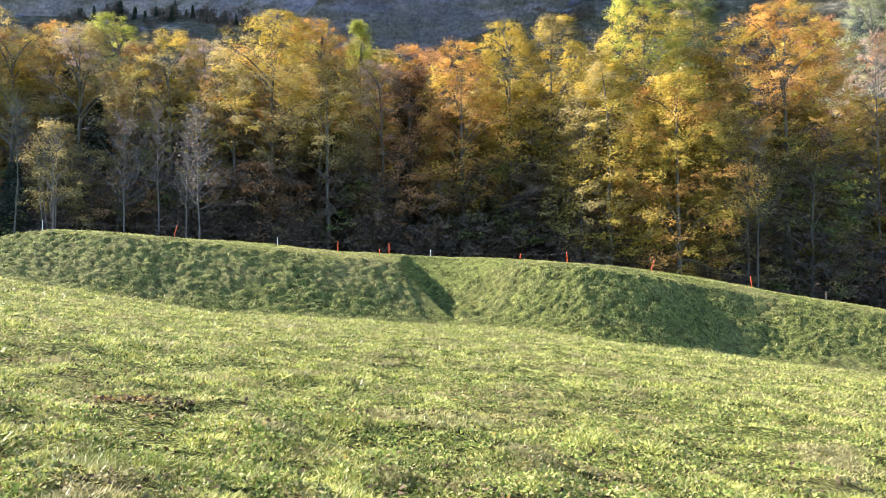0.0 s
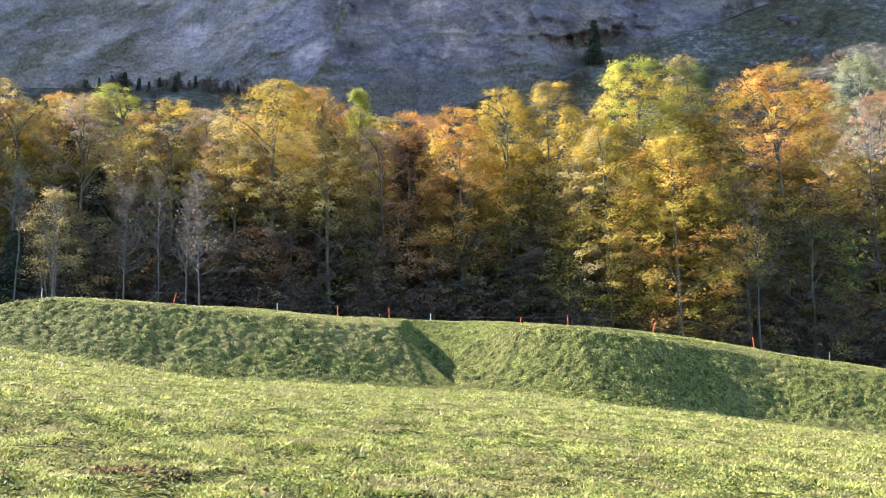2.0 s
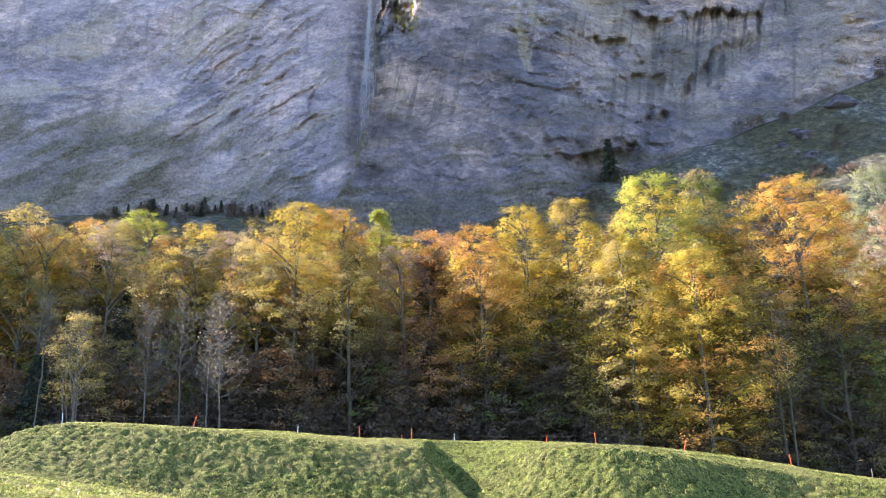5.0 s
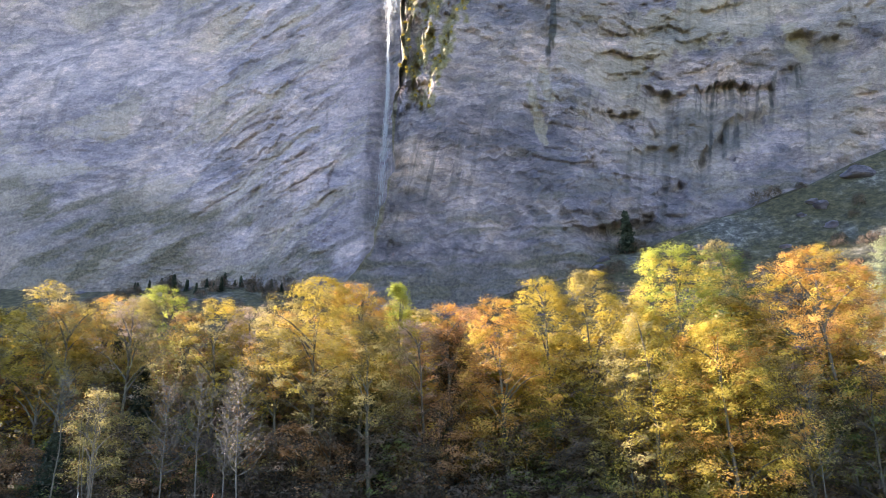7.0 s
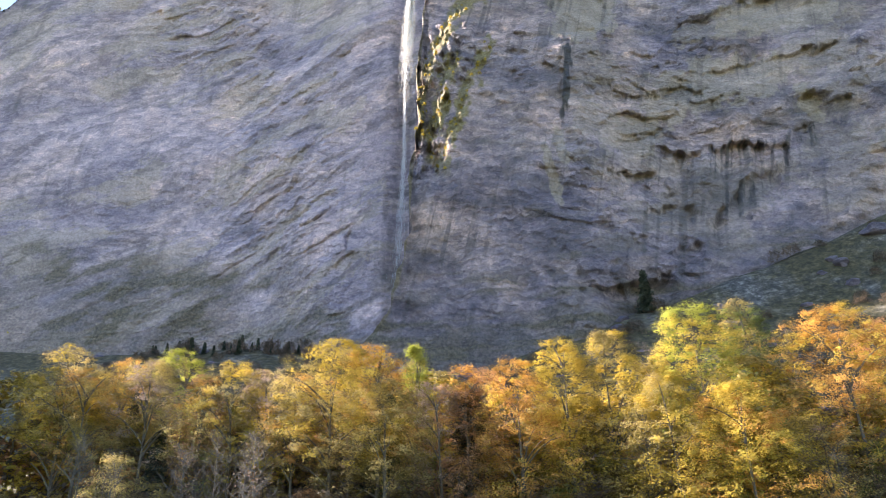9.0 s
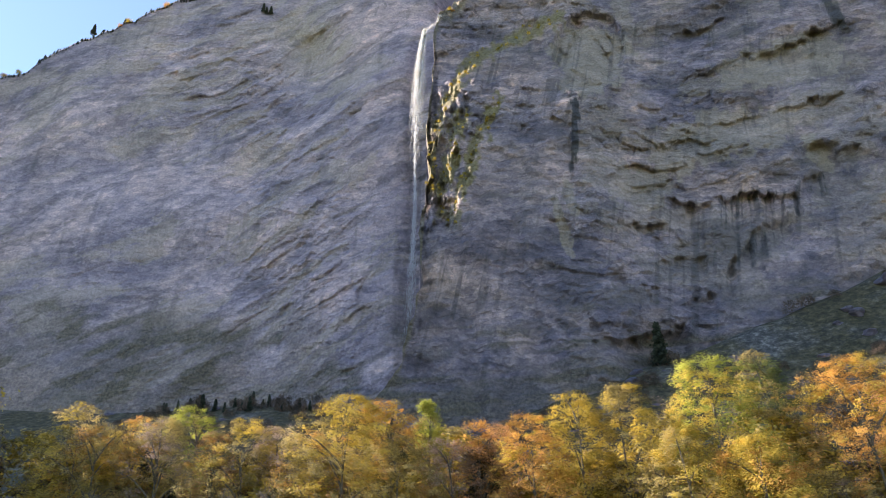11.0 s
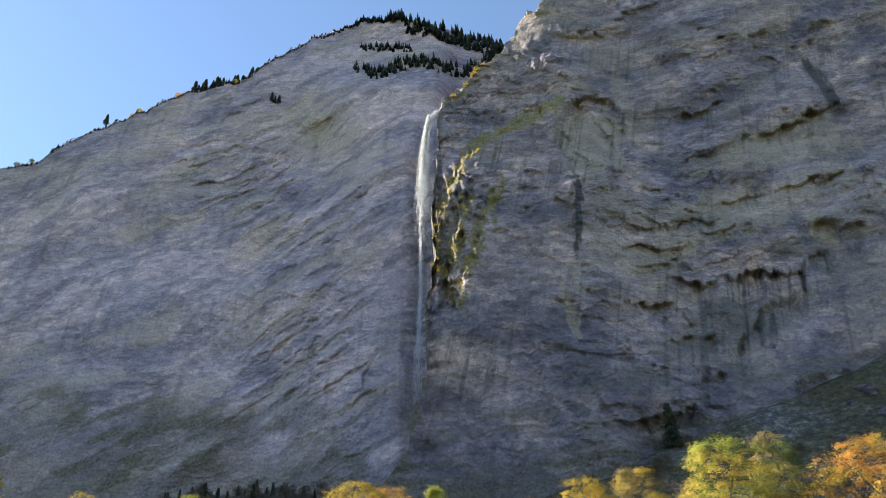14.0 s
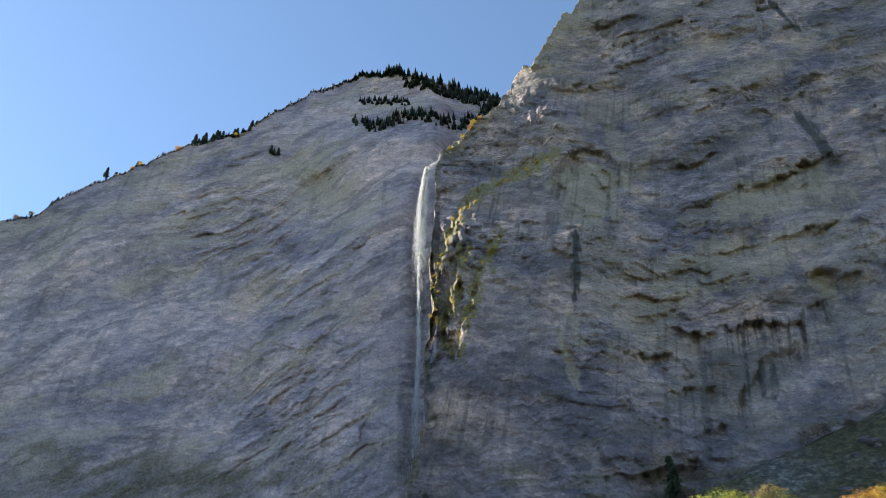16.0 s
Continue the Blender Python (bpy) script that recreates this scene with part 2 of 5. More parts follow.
def rock_material(name, dip, light=1.0, vary=1.0):
    """Grey limestone in beds, with pale and ochre faces, wet black streaks, mossy ledges and a darker brown foot."""
    m, nt, bs = material(name)
    co = nt.nodes.new("ShaderNodeTexCoord").outputs["Object"]
    mp = nt.nodes.new("ShaderNodeMapping")
    mp.inputs["Rotation"].default_value = (0, radians(dip), 0)
    mp.inputs["Scale"].default_value = (0.5, 0.5, 1.0)
    nt.links.new(co, mp.inputs[0])
    beds = add(nt, "ShaderNodeTexNoise", Scale=0.26, Detail=6.0, Roughness=0.62, Distortion=0.8)
    nt.links.new(mp.outputs[0], beds.inputs["Vector"])
    grain = noise_out(nt, 0.8, 9, 0.7)
    broad = noise_out(nt, 0.022, 5, 0.6, None, 0.8)
    # broken slabs at two sizes, their outlines frayed
    fray = nt.nodes.new("ShaderNodeVectorMath")
    fray.operation = 'MULTIPLY_ADD'
    wild = add(nt, "ShaderNodeTexNoise", Scale=0.35, Detail=5.0, Roughness=0.6)
    nt.links.new(co, wild.inputs["Vector"])
    nt.links.new(wild.outputs["Color"], fray.inputs[0])
    fray.inputs[1].default_value = (3.5, 3.5, 3.5)
    nt.links.new(co, fray.inputs[2])
    lay = nt.nodes.new("ShaderNodeMapping")
    lay.inputs["Rotation"].default_value = (0, radians(dip), 0)
    lay.inputs["Scale"].default_value = (0.5, 0.5, 1.0)
    nt.links.new(fray.outputs[0], lay.inputs[0])
    slabs = []
    for scale in (0.22, 0.62):
        cell = add(nt, "ShaderNodeTexVoronoi", Scale=scale)
        nt.links.new(lay.outputs[0], cell.inputs["Vector"])
        grey = nt.nodes.new("ShaderNodeSeparateColor")
        nt.links.new(cell.outputs["Color"], grey.inputs[0])
        slabs.append((grey.outputs[0], cell.outputs["Distance"]))
    col = ramp(nt, beds.outputs[0], [(0.34, (0.33, 0.34, 0.37)), (0.46, (0.405, 0.41, 0.43)), (0.56, (0.46, 0.46, 0.475)), (0.68, (0.56, 0.55, 0.535))])
    col = mix(nt, 1.0, col, ramp(nt, grain, [(0.36, (0.76, 0.76, 0.79)), (0.64, (1.17, 1.16, 1.14))]), 'MULTIPLY')
    col = mix(nt, 1.0, col, ramp(nt, broad, [(0.38, (1 - 0.32 * vary, 1 - 0.28 * vary, 1 - 0.18 * vary)), (0.5, (0.95, 0.96, 0.98)), (0.62, (1 + 0.18 * vary, 1 + 0.1 * vary, 0.99))]), 'MULTIPLY')
    for tone, _ in slabs:
        col = mix(nt, 1.0, col, ramp(nt, tone, [(0.0, (1 - 0.26 * vary, 1 - 0.25 * vary, 1 - 0.22 * vary)), (0.5, (1.0, 1.0, 1.0)), (1.0, (1 + 0.22 * vary, 1 + 0.2 * vary, 1 + 0.16 * vary))]), 'MULTIPLY')
    col = mix(nt, 1.0, col, ramp(nt, attr_out(nt, "tone"), [(0.0, (1 - 0.5 * vary, 1 - 0.47 * vary, 1 - 0.4 * vary)), (0.5, (0.98, 0.99, 1.0)), (1.0, (1 + 0.42 * vary, 1 + 0.37 * vary, 1 + 0.29 * vary))]), 'MULTIPLY')
    # red and blue lifted; the blue carries distant haze in the rock colour
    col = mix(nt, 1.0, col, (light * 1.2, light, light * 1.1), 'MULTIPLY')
    ochre = mix(nt, 0.25, ramp(nt, grain, [(0.3, (0.3, 0.25, 0.19)), (0.7, (0.55, 0.47, 0.37))]), col)
    col = mix(nt, attr_out(nt, "pale"), col, ochre)
    col = mix(nt, attr_out(nt, "wet"), col, (0.07, 0.07, 0.078))
    moss = ramp(nt, grain, [(0.3, (0.13, 0.11, 0.05)), (0.5, (0.26, 0.22, 0.1)), (0.75, (0.38, 0.32, 0.17))])
    col = mix(nt, attr_out(nt, "moss"), col, moss)
    dark_cover = ramp(nt, grain, [(0.35, (0.05, 0.05, 0.035)), (0.5, (0.12, 0.105, 0.075)), (0.68, (0.22, 0.19, 0.14))])
    col = mix(nt, attr_out(nt, "dark_cover"), col, dark_cover)
    nt.links.new(col, bs.inputs["Base Color"])
    bs.inputs["Roughness"].default_value = 0.85
    total = grain
    for extra, much in ((beds.outputs[0], 0.7), (slabs[0][1], 1.3), (slabs[1][1], 0.7), (slabs[0][0], 0.7), (slabs[1][0], 0.4)):
        both = nt.nodes.new("ShaderNodeMath")
        both.operation = 'MULTIPLY_ADD'
        nt.links.new(extra, both.inputs[0])
        both.inputs[1].default_value = much
        nt.links.new(total, both.inputs[2])
        total = both.outputs[0]
    bump(nt, bs, total, 1.0, 2.2 * vary)
    return m


TURF, LITTER, SCREE = turf_material(), litter_material(), scree_material()
# haze over the left wall is put into its rock as a paler colour
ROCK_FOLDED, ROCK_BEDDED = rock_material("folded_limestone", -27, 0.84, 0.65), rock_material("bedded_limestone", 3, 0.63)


def plain(name, colour, rough=0.5, wear=0.25):
    m, nt, bs = material(name)
    n = noise_out(nt, 14.0, 4)
    dark = tuple(c * (1 - wear) for c in colour)
    nt.links.new(ramp(nt, n, [(0.35, dark), (0.65, colour)]), bs.inputs["Base Color"])
    bs.inputs["Roughness"].default_value = rough
    return m


ORANGE_PLASTIC = plain("orange_plastic", (0.75, 0.1, 0.02))
WHITE_PLASTIC = plain("white_plastic", (0.6, 0.6, 0.58))
WOOD_GREY = plain("weathered_wood", (0.2, 0.17, 0.14), 0.9)
WIRE = plain("fence_wire", (0.08, 0.075, 0.07), 0.8)


def water_material(name, colour, thin):
    """Falling water broken into foam and spray: matt white, lit through."""
    m, nt, bs = material(name)
    n = noise_out(nt, 0.5, 4, 0.6, (1.0, 1.0, 0.2))
    col = ramp(nt, n, [(0.3, tuple(c * 0.8 for c in colour)), (0.7, colour)])
    nt.links.new(col, bs.inputs["Base Color"])
    bs.inputs["Roughness"].default_value = 0.6
    foam = nt.nodes.new("ShaderNodeBsdfTranslucent")
    nt.links.new(col, foam.inputs["Color"])
    body = add(nt, "ShaderNodeMixShader", Fac=0.6)
    nt.links.new(bs.outputs[0], body.inputs[1])
    nt.links.new(foam.outputs[0], body.inputs[2])
    clear = nt.nodes.new("ShaderNodeBsdfTransparent")
    spray = add(nt, "ShaderNodeMixShader", Fac=thin)
    nt.links.new(body.outputs[0], spray.inputs[1])
    nt.links.new(clear.outputs[0], spray.inputs[2])
    nt.links.new(spray.outputs[0], nt.nodes["Material Output"].inputs[0])
    return m


FOAM = water_material("falling_water", (0.86, 0.87, 0.87), 0.72)
THIN_WATER = water_material("thin_water_film", (0.78, 0.82, 0.9), 0.45)


# ---- ground: meadow, grassy bank with a gully, terrace, forest floor, scree, valley ----
CREST_X = (-60, -45, -37, -33.7, -31.5, -29.4, -23, -16.5, -7.9, 5, 13.6, 20, 26.8, 33.6, 45, 80)
CREST_Z = (4.9, 3.6, 3.7, 4.3, 5.0, 5.2, 4.9, 4.4, 3.6, 3.0, 2.4, 1.5, 0.3, -0.8, -2.6, -6.0)
BASE_X = (-60, -28.6, -21.3, -14, -6.7, 0.6, 3.1, 9.7, 16.9, 20.6, 30, 60)
BASE_Z = (4.9, 1.6, 0.3, -0.7, -1.2, -1.6, -1.6, -2.4, -3.3, -3.9, -5.0, -8.3)


# how far the face of the bank stands forward, metres: two blunt noses with hollows beside them
NOSE_X = (-60, -34, -28, -22, -17, -3, 3, 7, 9.5, 12, 19, 23.5, 31, 60)
NOSE_Y = (0, -2.0, 0.4, 1.2, 1.0, -1.6, -1.4, 1.0, 1.9, 1.5, -1.4, -2.0, -0.5, 0)


def tussocks(u, v, seed):
    """Round humps in an uneven net: height 0 to 1 and a random size for each."""
    i, j = np.floor(u).astype(np.int64), np.floor(v).astype(np.int64)
    best, tone = np.full(np.shape(u), 9.0), np.zeros(np.shape(u))
    for a in (-1, 0, 1):
        for b in (-1, 0, 1):
            dx, dy = u - i - a - hash3(i + a, j + b, 1, seed), v - j - b - hash3(i + a, j + b, 2, seed)
            dist = dx * dx + dy * dy
            tone = np.where(dist < best, hash3(i + a, j + b, 3, seed), tone)
            best = np.minimum(best, dist)
    return np.sqrt(np.clip(1 - 1.7 * best, 0, 1)), tone


def ground_height(x, y, rough=True):
    x, y = np.broadcast_arrays(np.asarray(x, float), np.asarray(y, float))
    xc = np.clip(x, -120, 120)
    slope = -0.11 * xc - 0.033 * np.clip(y, -60, 51)
    meadow = slope + (np.interp(x, BASE_X, BASE_Z) - (-0.11 * np.clip(x, -60, 60) - 0.033 * 51)) * smooth(5, 51, y) * (np.abs(x) < 60)
    wobble = (fbm(x / 9, y / 40, 3.0, 3, 5) - 0.5) * 2.0 + np.interp(x, NOSE_X, NOSE_Y)
    p = np.interp(y + wobble * (1 - smooth(57, 60, y)), (50.6, 51.4, 52.2, 56.2, 58.5, 61.5, 65), (0, 0.03, 0.12, 0.83, 0.94, 0.985, 1.0))
    axis = 2.6 + (50.5 - y) * 0.52
    d = x - axis
    floor_p = np.minimum(p, np.interp(y, (50.5, 54, 57, 59, 60.5), (0, 0.05, 0.2, 0.68, 1.0)))
    cut = np.where(d < 0, np.clip(1 + d / (0.3 + 3.6 * (p - floor_p)), 0, 1), 1 - smooth(0, 6.5, d))
    crest = np.interp(x, CREST_X, CREST_Z)
    z = meadow + (np.maximum(crest, meadow) - meadow) * (p - (p - floor_p) * cut)
    terrace = crest - 0.3 + 0.22 * np.clip(y - 91, 0, 30)
    z = np.where(y > 65, np.maximum(terrace, z), z)
    # unseen knoll on the left, added so that its trees shade the wood
    z = z + 18 * np.exp(-((x + 95) / 24) ** 2 - ((y - 100) / 13) ** 2)
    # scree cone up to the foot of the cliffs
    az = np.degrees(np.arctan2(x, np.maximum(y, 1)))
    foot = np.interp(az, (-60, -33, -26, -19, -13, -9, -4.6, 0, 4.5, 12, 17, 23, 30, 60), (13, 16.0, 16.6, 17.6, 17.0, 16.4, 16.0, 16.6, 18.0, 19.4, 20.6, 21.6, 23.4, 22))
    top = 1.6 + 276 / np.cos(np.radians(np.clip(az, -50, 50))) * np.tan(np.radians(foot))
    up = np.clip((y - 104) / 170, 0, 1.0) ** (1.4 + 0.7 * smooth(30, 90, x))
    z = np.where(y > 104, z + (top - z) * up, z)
    if rough:
        near = (np.abs(x) < 60) & (y > -5) & (y < 70)
        face = smooth(50.8, 52.2, y + wobble) * (1 - smooth(55.6, 57.6, y + 0.6 * wobble))
        # tussocks: small uneven domes crowded on the face, some of them in short steps
        hump, tone = tussocks(x / 0.58, y / 0.27 + (fbm(x / 2, y / 2, 0, 2, 14) - 0.5) * 3, 11)
        flank = np.where((d > -2.4) & (d < 0.3), 0.22, 1.0)
        lumps = (0.12 + 0.26 * tone) * hump * flank + (fbm(x / 2.0, y / 0.9, 0, 2, 16) - 0.5) * 0.2 + (vnoise(x / 0.9, y / 0.45, 3, 18) - 0.5) * 0.12 * flank
        soft = (fbm(x / 0.9, y / 0.9, 0, 2, 23) - 0.5) * 0.32 * (1 - 0.5 * smooth(25, 50, y)) + (fbm(x / 7, y / 7, 0, 2, 29) - 0.5) * 0.3
        z = z + np.where(near, lumps * face + soft * (1 - face), 0)
        z = z + np.where(y > 90, (fbm(x / 24, y / 24, 0, 3, 31) - 0.5) * 6.0 * smooth(100, 160, y), 0)
        far = smooth(60, 160, np.hypot(x, y)) * (y < 60)
        z = z + far * (fbm(x / 60, y / 60, 0, 3, 37) - 0.5) * 4
    return z


def spread(lo, hi, fine_lo, fine_hi, step, growth=1.16):
    mid = list(np.arange(fine_lo, fine_hi + 1e-6, step))
    s, a, left = step, fine_lo, []
    while a > lo:
        s *= growth
        a -= s
        left.append(max(a, lo))
    s, b, right = step, mid[-1], []
    while b < hi:
        s *= growth
        b += s
        right.append(min(b, hi))
    return np.array(left[::-1] + mid + right)


gx = spread(-3000, 3000, -36, 36, 0.135, 1.18)
gy = np.concatenate([spread(-3000, 48, 2, 48, 0.42, 1.2)[:-1], np.arange(48, 50.4, 0.4), np.arange(50.4, 60.2, 0.075), np.arange(60.2, 64, 0.3), np.arange(64, 120, 1.6), np.arange(120, 312, 4.0), (330, 400, 600, 1200, 3000)])
gy = np.unique(gy)
GX, GY = np.meshgrid(gx, gy)
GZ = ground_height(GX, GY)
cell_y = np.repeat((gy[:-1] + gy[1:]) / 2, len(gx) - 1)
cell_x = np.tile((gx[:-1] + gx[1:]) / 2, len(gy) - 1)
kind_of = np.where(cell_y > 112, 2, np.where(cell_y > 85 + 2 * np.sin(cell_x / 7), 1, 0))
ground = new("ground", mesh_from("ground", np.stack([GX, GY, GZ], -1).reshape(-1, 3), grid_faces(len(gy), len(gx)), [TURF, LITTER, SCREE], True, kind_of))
tagged(ground, "sunny green alpine meadow with a grassy bank and scree slope", "meadow", kind="structure")


# ---- cliffs: limestone walls laid out in polar coordinates round the meadow ----
FALL_LINE = [(-4.4, 45.2), (-5.9, 43.9), (-6.4, 41.8), (-6.8, 39.4), (-6.9, 36.1), (-6.9, 32.0), (-7.2, 28.8), (-7.4, 26.1), (-7.7, 21.0)]
RIB_A = [(7.4, 44.4), (4.1, 43.6), (1.2, 42.9), (-1.7, 41.9), (-3.5, 40.1), (-4.7, 38.1), (-5.3, 36.1), (-5.6, 34.0), (-4.7, 32.8), (-4.2, 30.3), (-3.5, 26.3)]
RIB_B = [(0.9, 39.4), (-0.3, 37.9), (-1.5, 35.9), (-2.7, 33.5), (-3.6, 31.1), (-3.6, 28.7)]
RIB_C = [(-2.4, 38.6), (-3.3, 36.6), (-3.6, 35.0), (-4.3, 34.0)]


def polar(az, el, depth):
    """Points at a depth straight ahead, in the direction az (right positive), el, in degrees from the eye."""
    a, e = np.radians(az), np.radians(el)
    return np.stack([depth * np.tan(a), depth * np.ones_like(a), 1.6 + depth / np.cos(a) * np.tan(e)], -1)


def ridged(u, v, seed):
    return 1 - np.abs(2 * vnoise(u, v, 0, seed) - 1)


def facets(u, v, seed):
    """Broken rock: every cell of an uneven net is a plane of its own tilt. Returns its height and its random tone."""
    i, j = np.floor(u).astype(np.int64), np.floor(v).astype(np.int64)
    best = np.full(np.shape(u), 1e9)
    height, tone = np.zeros(np.shape(u)), np.zeros(np.shape(u))
    for a in (-1, 0, 1):
        for b in (-1, 0, 1):
            ci, cj = i + a, j + b
            dx, dy = u - ci - hash3(ci, cj, 1, seed), v - cj - hash3(ci, cj, 2, seed)
            dist = dx * dx + dy * dy
            near = dist < best
            r = hash3(ci, cj, 3, seed)
            h = r + dx * (hash3(ci, cj, 4, seed) - 0.5) * 1.6 + dy * (hash3(ci, cj, 5, seed) - 0.6) * 1.6
            best = np.where(near, dist, best)
            height = np.where(near, h, height)
            tone = np.where(near, r, tone)
    return height, tone


def bed_space(u, v, seed):
    """Coordinates along and across beds that swell, pinch and fold."""
    w = v + (fbm(u / 70, v / 50, 0, 3, seed) - 0.5) * 34 + (fbm(u / 14, v / 9, 0, 3, seed + 12) - 0.5) * 5.0
    q = u + (fbm(u / 25, v / 25, 7, 3, seed + 6) - 0.5) * 18
    return q, w


def overhangs(q, w, period, length, cover, seed):
    """Beds that hang out over the one below, 0 to 1, each along stretches of its own, deepest below the next bed."""
    s = w / period
    k = np.floor(s)
    p = s - k
    along = fbm(q / length + k * 7.31, k * 3.7, 0, 3, seed)
    return smooth(cover, cover + 0.16, along) * p ** 2.2


def cliff(name, label, az, sky, foot_el, rows, depth_at, rock, marks, fray=None):
    az = np.asarray(az)
    s = np.linspace(0, 1, rows)[:, None]
    top = sky(az)[None, :]
    A = np.broadcast_to(az[None, :], (rows, len(az)))
    E = foot_el + (top - foot_el) * s
    if fray:
        A = fray(A, E)
    D = depth_at(A, E)
    D[1:-1] = (D[:-2] + 6 * D[1:-1] + D[2:]) / 8
    D[:, 1:-1] = (D[:, :-2] + 6 * D[:, 1:-1] + D[:, 2:]) / 8
    pts = polar(A, E, D)
    back = []
    for k, (deep, drop) in enumerate(((8, -2.0), (30, -6.0), (90, -14.0), (260, -60.0))):
        cap = pts[-1].copy()
        cap[:, 1] += deep
        cap[:, 0] *= (pts[-1, :, 1] + deep) / pts[-1, :, 1]
        cap[:, 2] += drop
        back.append(cap)
    allp = np.concatenate([pts.reshape(-1, 3)] + back)
    extra = {}
    for key, field in marks(A, E, pts).items():
        extra[key] = np.concatenate([np.clip(field, 0, 1).ravel(), np.zeros(4 * len(az))])
    me = mesh_from(name, allp, grid_faces(rows + 4, len(az)), [rock], True, None, extra)
    ob = new(name, me)
    return tagged(ob, label, "cliff", kind="structure")


def sky_left(az):
    jag = (fbm(az * 1.4, az * 0, 0, 4, 71) - 0.5) * 0.9
    # from -60 to -44 degrees the unseen rim is raised to shade the scree
    return np.interp(az, (-75, -62, -55, -46, -43.5, -41.4, -39.0, -37.9, -35, -32.2, -28.8, -24.8, -21.8, -17.5, -12.7, -8.9, -3.8, 0.5, 2.2, 8),
                     (30, 32, 42, 41, 35.0, 35.7, 37.0, 38.4, 40.4, 42.2, 44.2, 45.5, 47.4, 49.5, 50.85, 51.2, 50.4, 49.4, 48.7, 46)) + jag * 0.5


def sky_right(az):
    jag = (fbm(az * 1.1, az * 0, 0, 4, 73, 0.55) - 0.5) * 2.2
    return np.interp(az, (-14, -11.5, -9.6, -8.2, -7.2, -6.6, -6.0, -5.5, -5.0, -4.6, -4.3, -3.1, -0.5, 2.1, 3.9, 5.4, 8.2, 10, 13.4, 20, 30, 48),
                     (15.5, 17, 18.8, 20.8, 23.5, 27, 33, 38, 42, 44.3, 45.1, 45.7, 47.4, 48.4, 49.6, 50.6, 51.8, 53.1, 54.4, 57.0, 58.5, 56)) + jag * 0.5


def strata_left(p):
    """Along and across the slanting beds of the left wall."""
    dip = 0.55 - 0.1 * smooth(-120, -260, p[..., 0])
    return p[..., 0] * 0.9 + 0.45 * p[..., 2], p[..., 2] - dip * p[..., 0] + 5 * np.sin(p[..., 0] / 45)


def strata_right(p):
    """Nearly level beds, arched a little upwards towards the waterfall."""
    return p[..., 0], p[..., 2] + 0.03 * p[..., 0] - 0.0009 * (p[..., 0] - 40) ** 2 + 4 * np.sin(p[..., 0] / 48)


def folded_zone(A, E):
    """Where the left wall is most broken into slanting slabs, 0 to 1."""
    core = np.exp(-((A + 14.5) / 6.5) ** 2 - ((E - 29.5) / 5.5) ** 2) + 0.7 * np.exp(-((A + 20) / 7) ** 2 - ((E - 38) / 4) ** 2)
    return np.clip(0.05 + 0.8 * core + 1.5 * (fbm(A / 6, E / 5, 0, 3, 111) - 0.45), 0.06, 1.1)


def depth_left(A, E):
    d = 332 + 1.1 * (E - 20)
    d = d + 16 * smooth(46.2, 48.0, E) * smooth(-25, -9, A) + 14 * smooth(48.4, 49.6, E) * smooth(-25, -9, A)
    d = d - 22 * smooth(-21, -6.5, A) * smooth(-2, -5, A) + 3 * np.exp(-(path_distance(A, E, FALL_LINE) / 0.9) ** 2)
    p = polar(A, E, d)
    u, v = strata_left(p)
    q, w = bed_space(u, v, 101)
    zone = folded_zone(A, E)
    d = d - (fbm(u / 80, v / 46, 0, 3, 102) - 0.5) * 15 * (0.4 + 0.6 * smooth(-36, -22, A))
    d = d + zone * (1.7 * overhangs(q, w, 19, 22, 0.52, 103) + 1.1 * overhangs(q + 40, w, 8.0, 11, 0.52, 104) + 0.4 * overhangs(q, w + 3, 3.4, 6, 0.5, 105))
    j, k = u * 0.6 + v * 0.8 + (fbm(u / 12, v / 12, 4, 3, 115) - 0.5) * 9, v * 0.6 - u * 0.8
    d = d - zone * (1.7 * facets(q / 17, w / 7, 106)[0] + 0.9 * facets(q / 6, w / 2.6, 107)[0] + 1.2 * facets(j / 9, k / 13, 116)[0] + 0.7 * facets(j / 3.6, k / 4.5, 117)[0]) - (fbm(q / 7.0, w / 3.6, 0, 2, 108) - 0.5) * 1.3 * (0.3 + zone)
    d = d + 9 * np.exp(-((A + 16.2) / 2.6) ** 2 - ((E - 42.4) / 1.7) ** 2)
    # the steep fan of rock at the foot of the waterfall
    fan = smooth(26, 17, E + 0.35 * np.abs(A + 6.5))
    d = d - 5 * fan * smooth(5.5, 1.0, np.abs(A + 6.0) * 0.6) - (fbm(p[..., 0] / 5 + p[..., 2] / 6, p[..., 2] / 3 - p[..., 0] / 9, 0, 3, 109) - 0.5) * 3 * fan
    return d


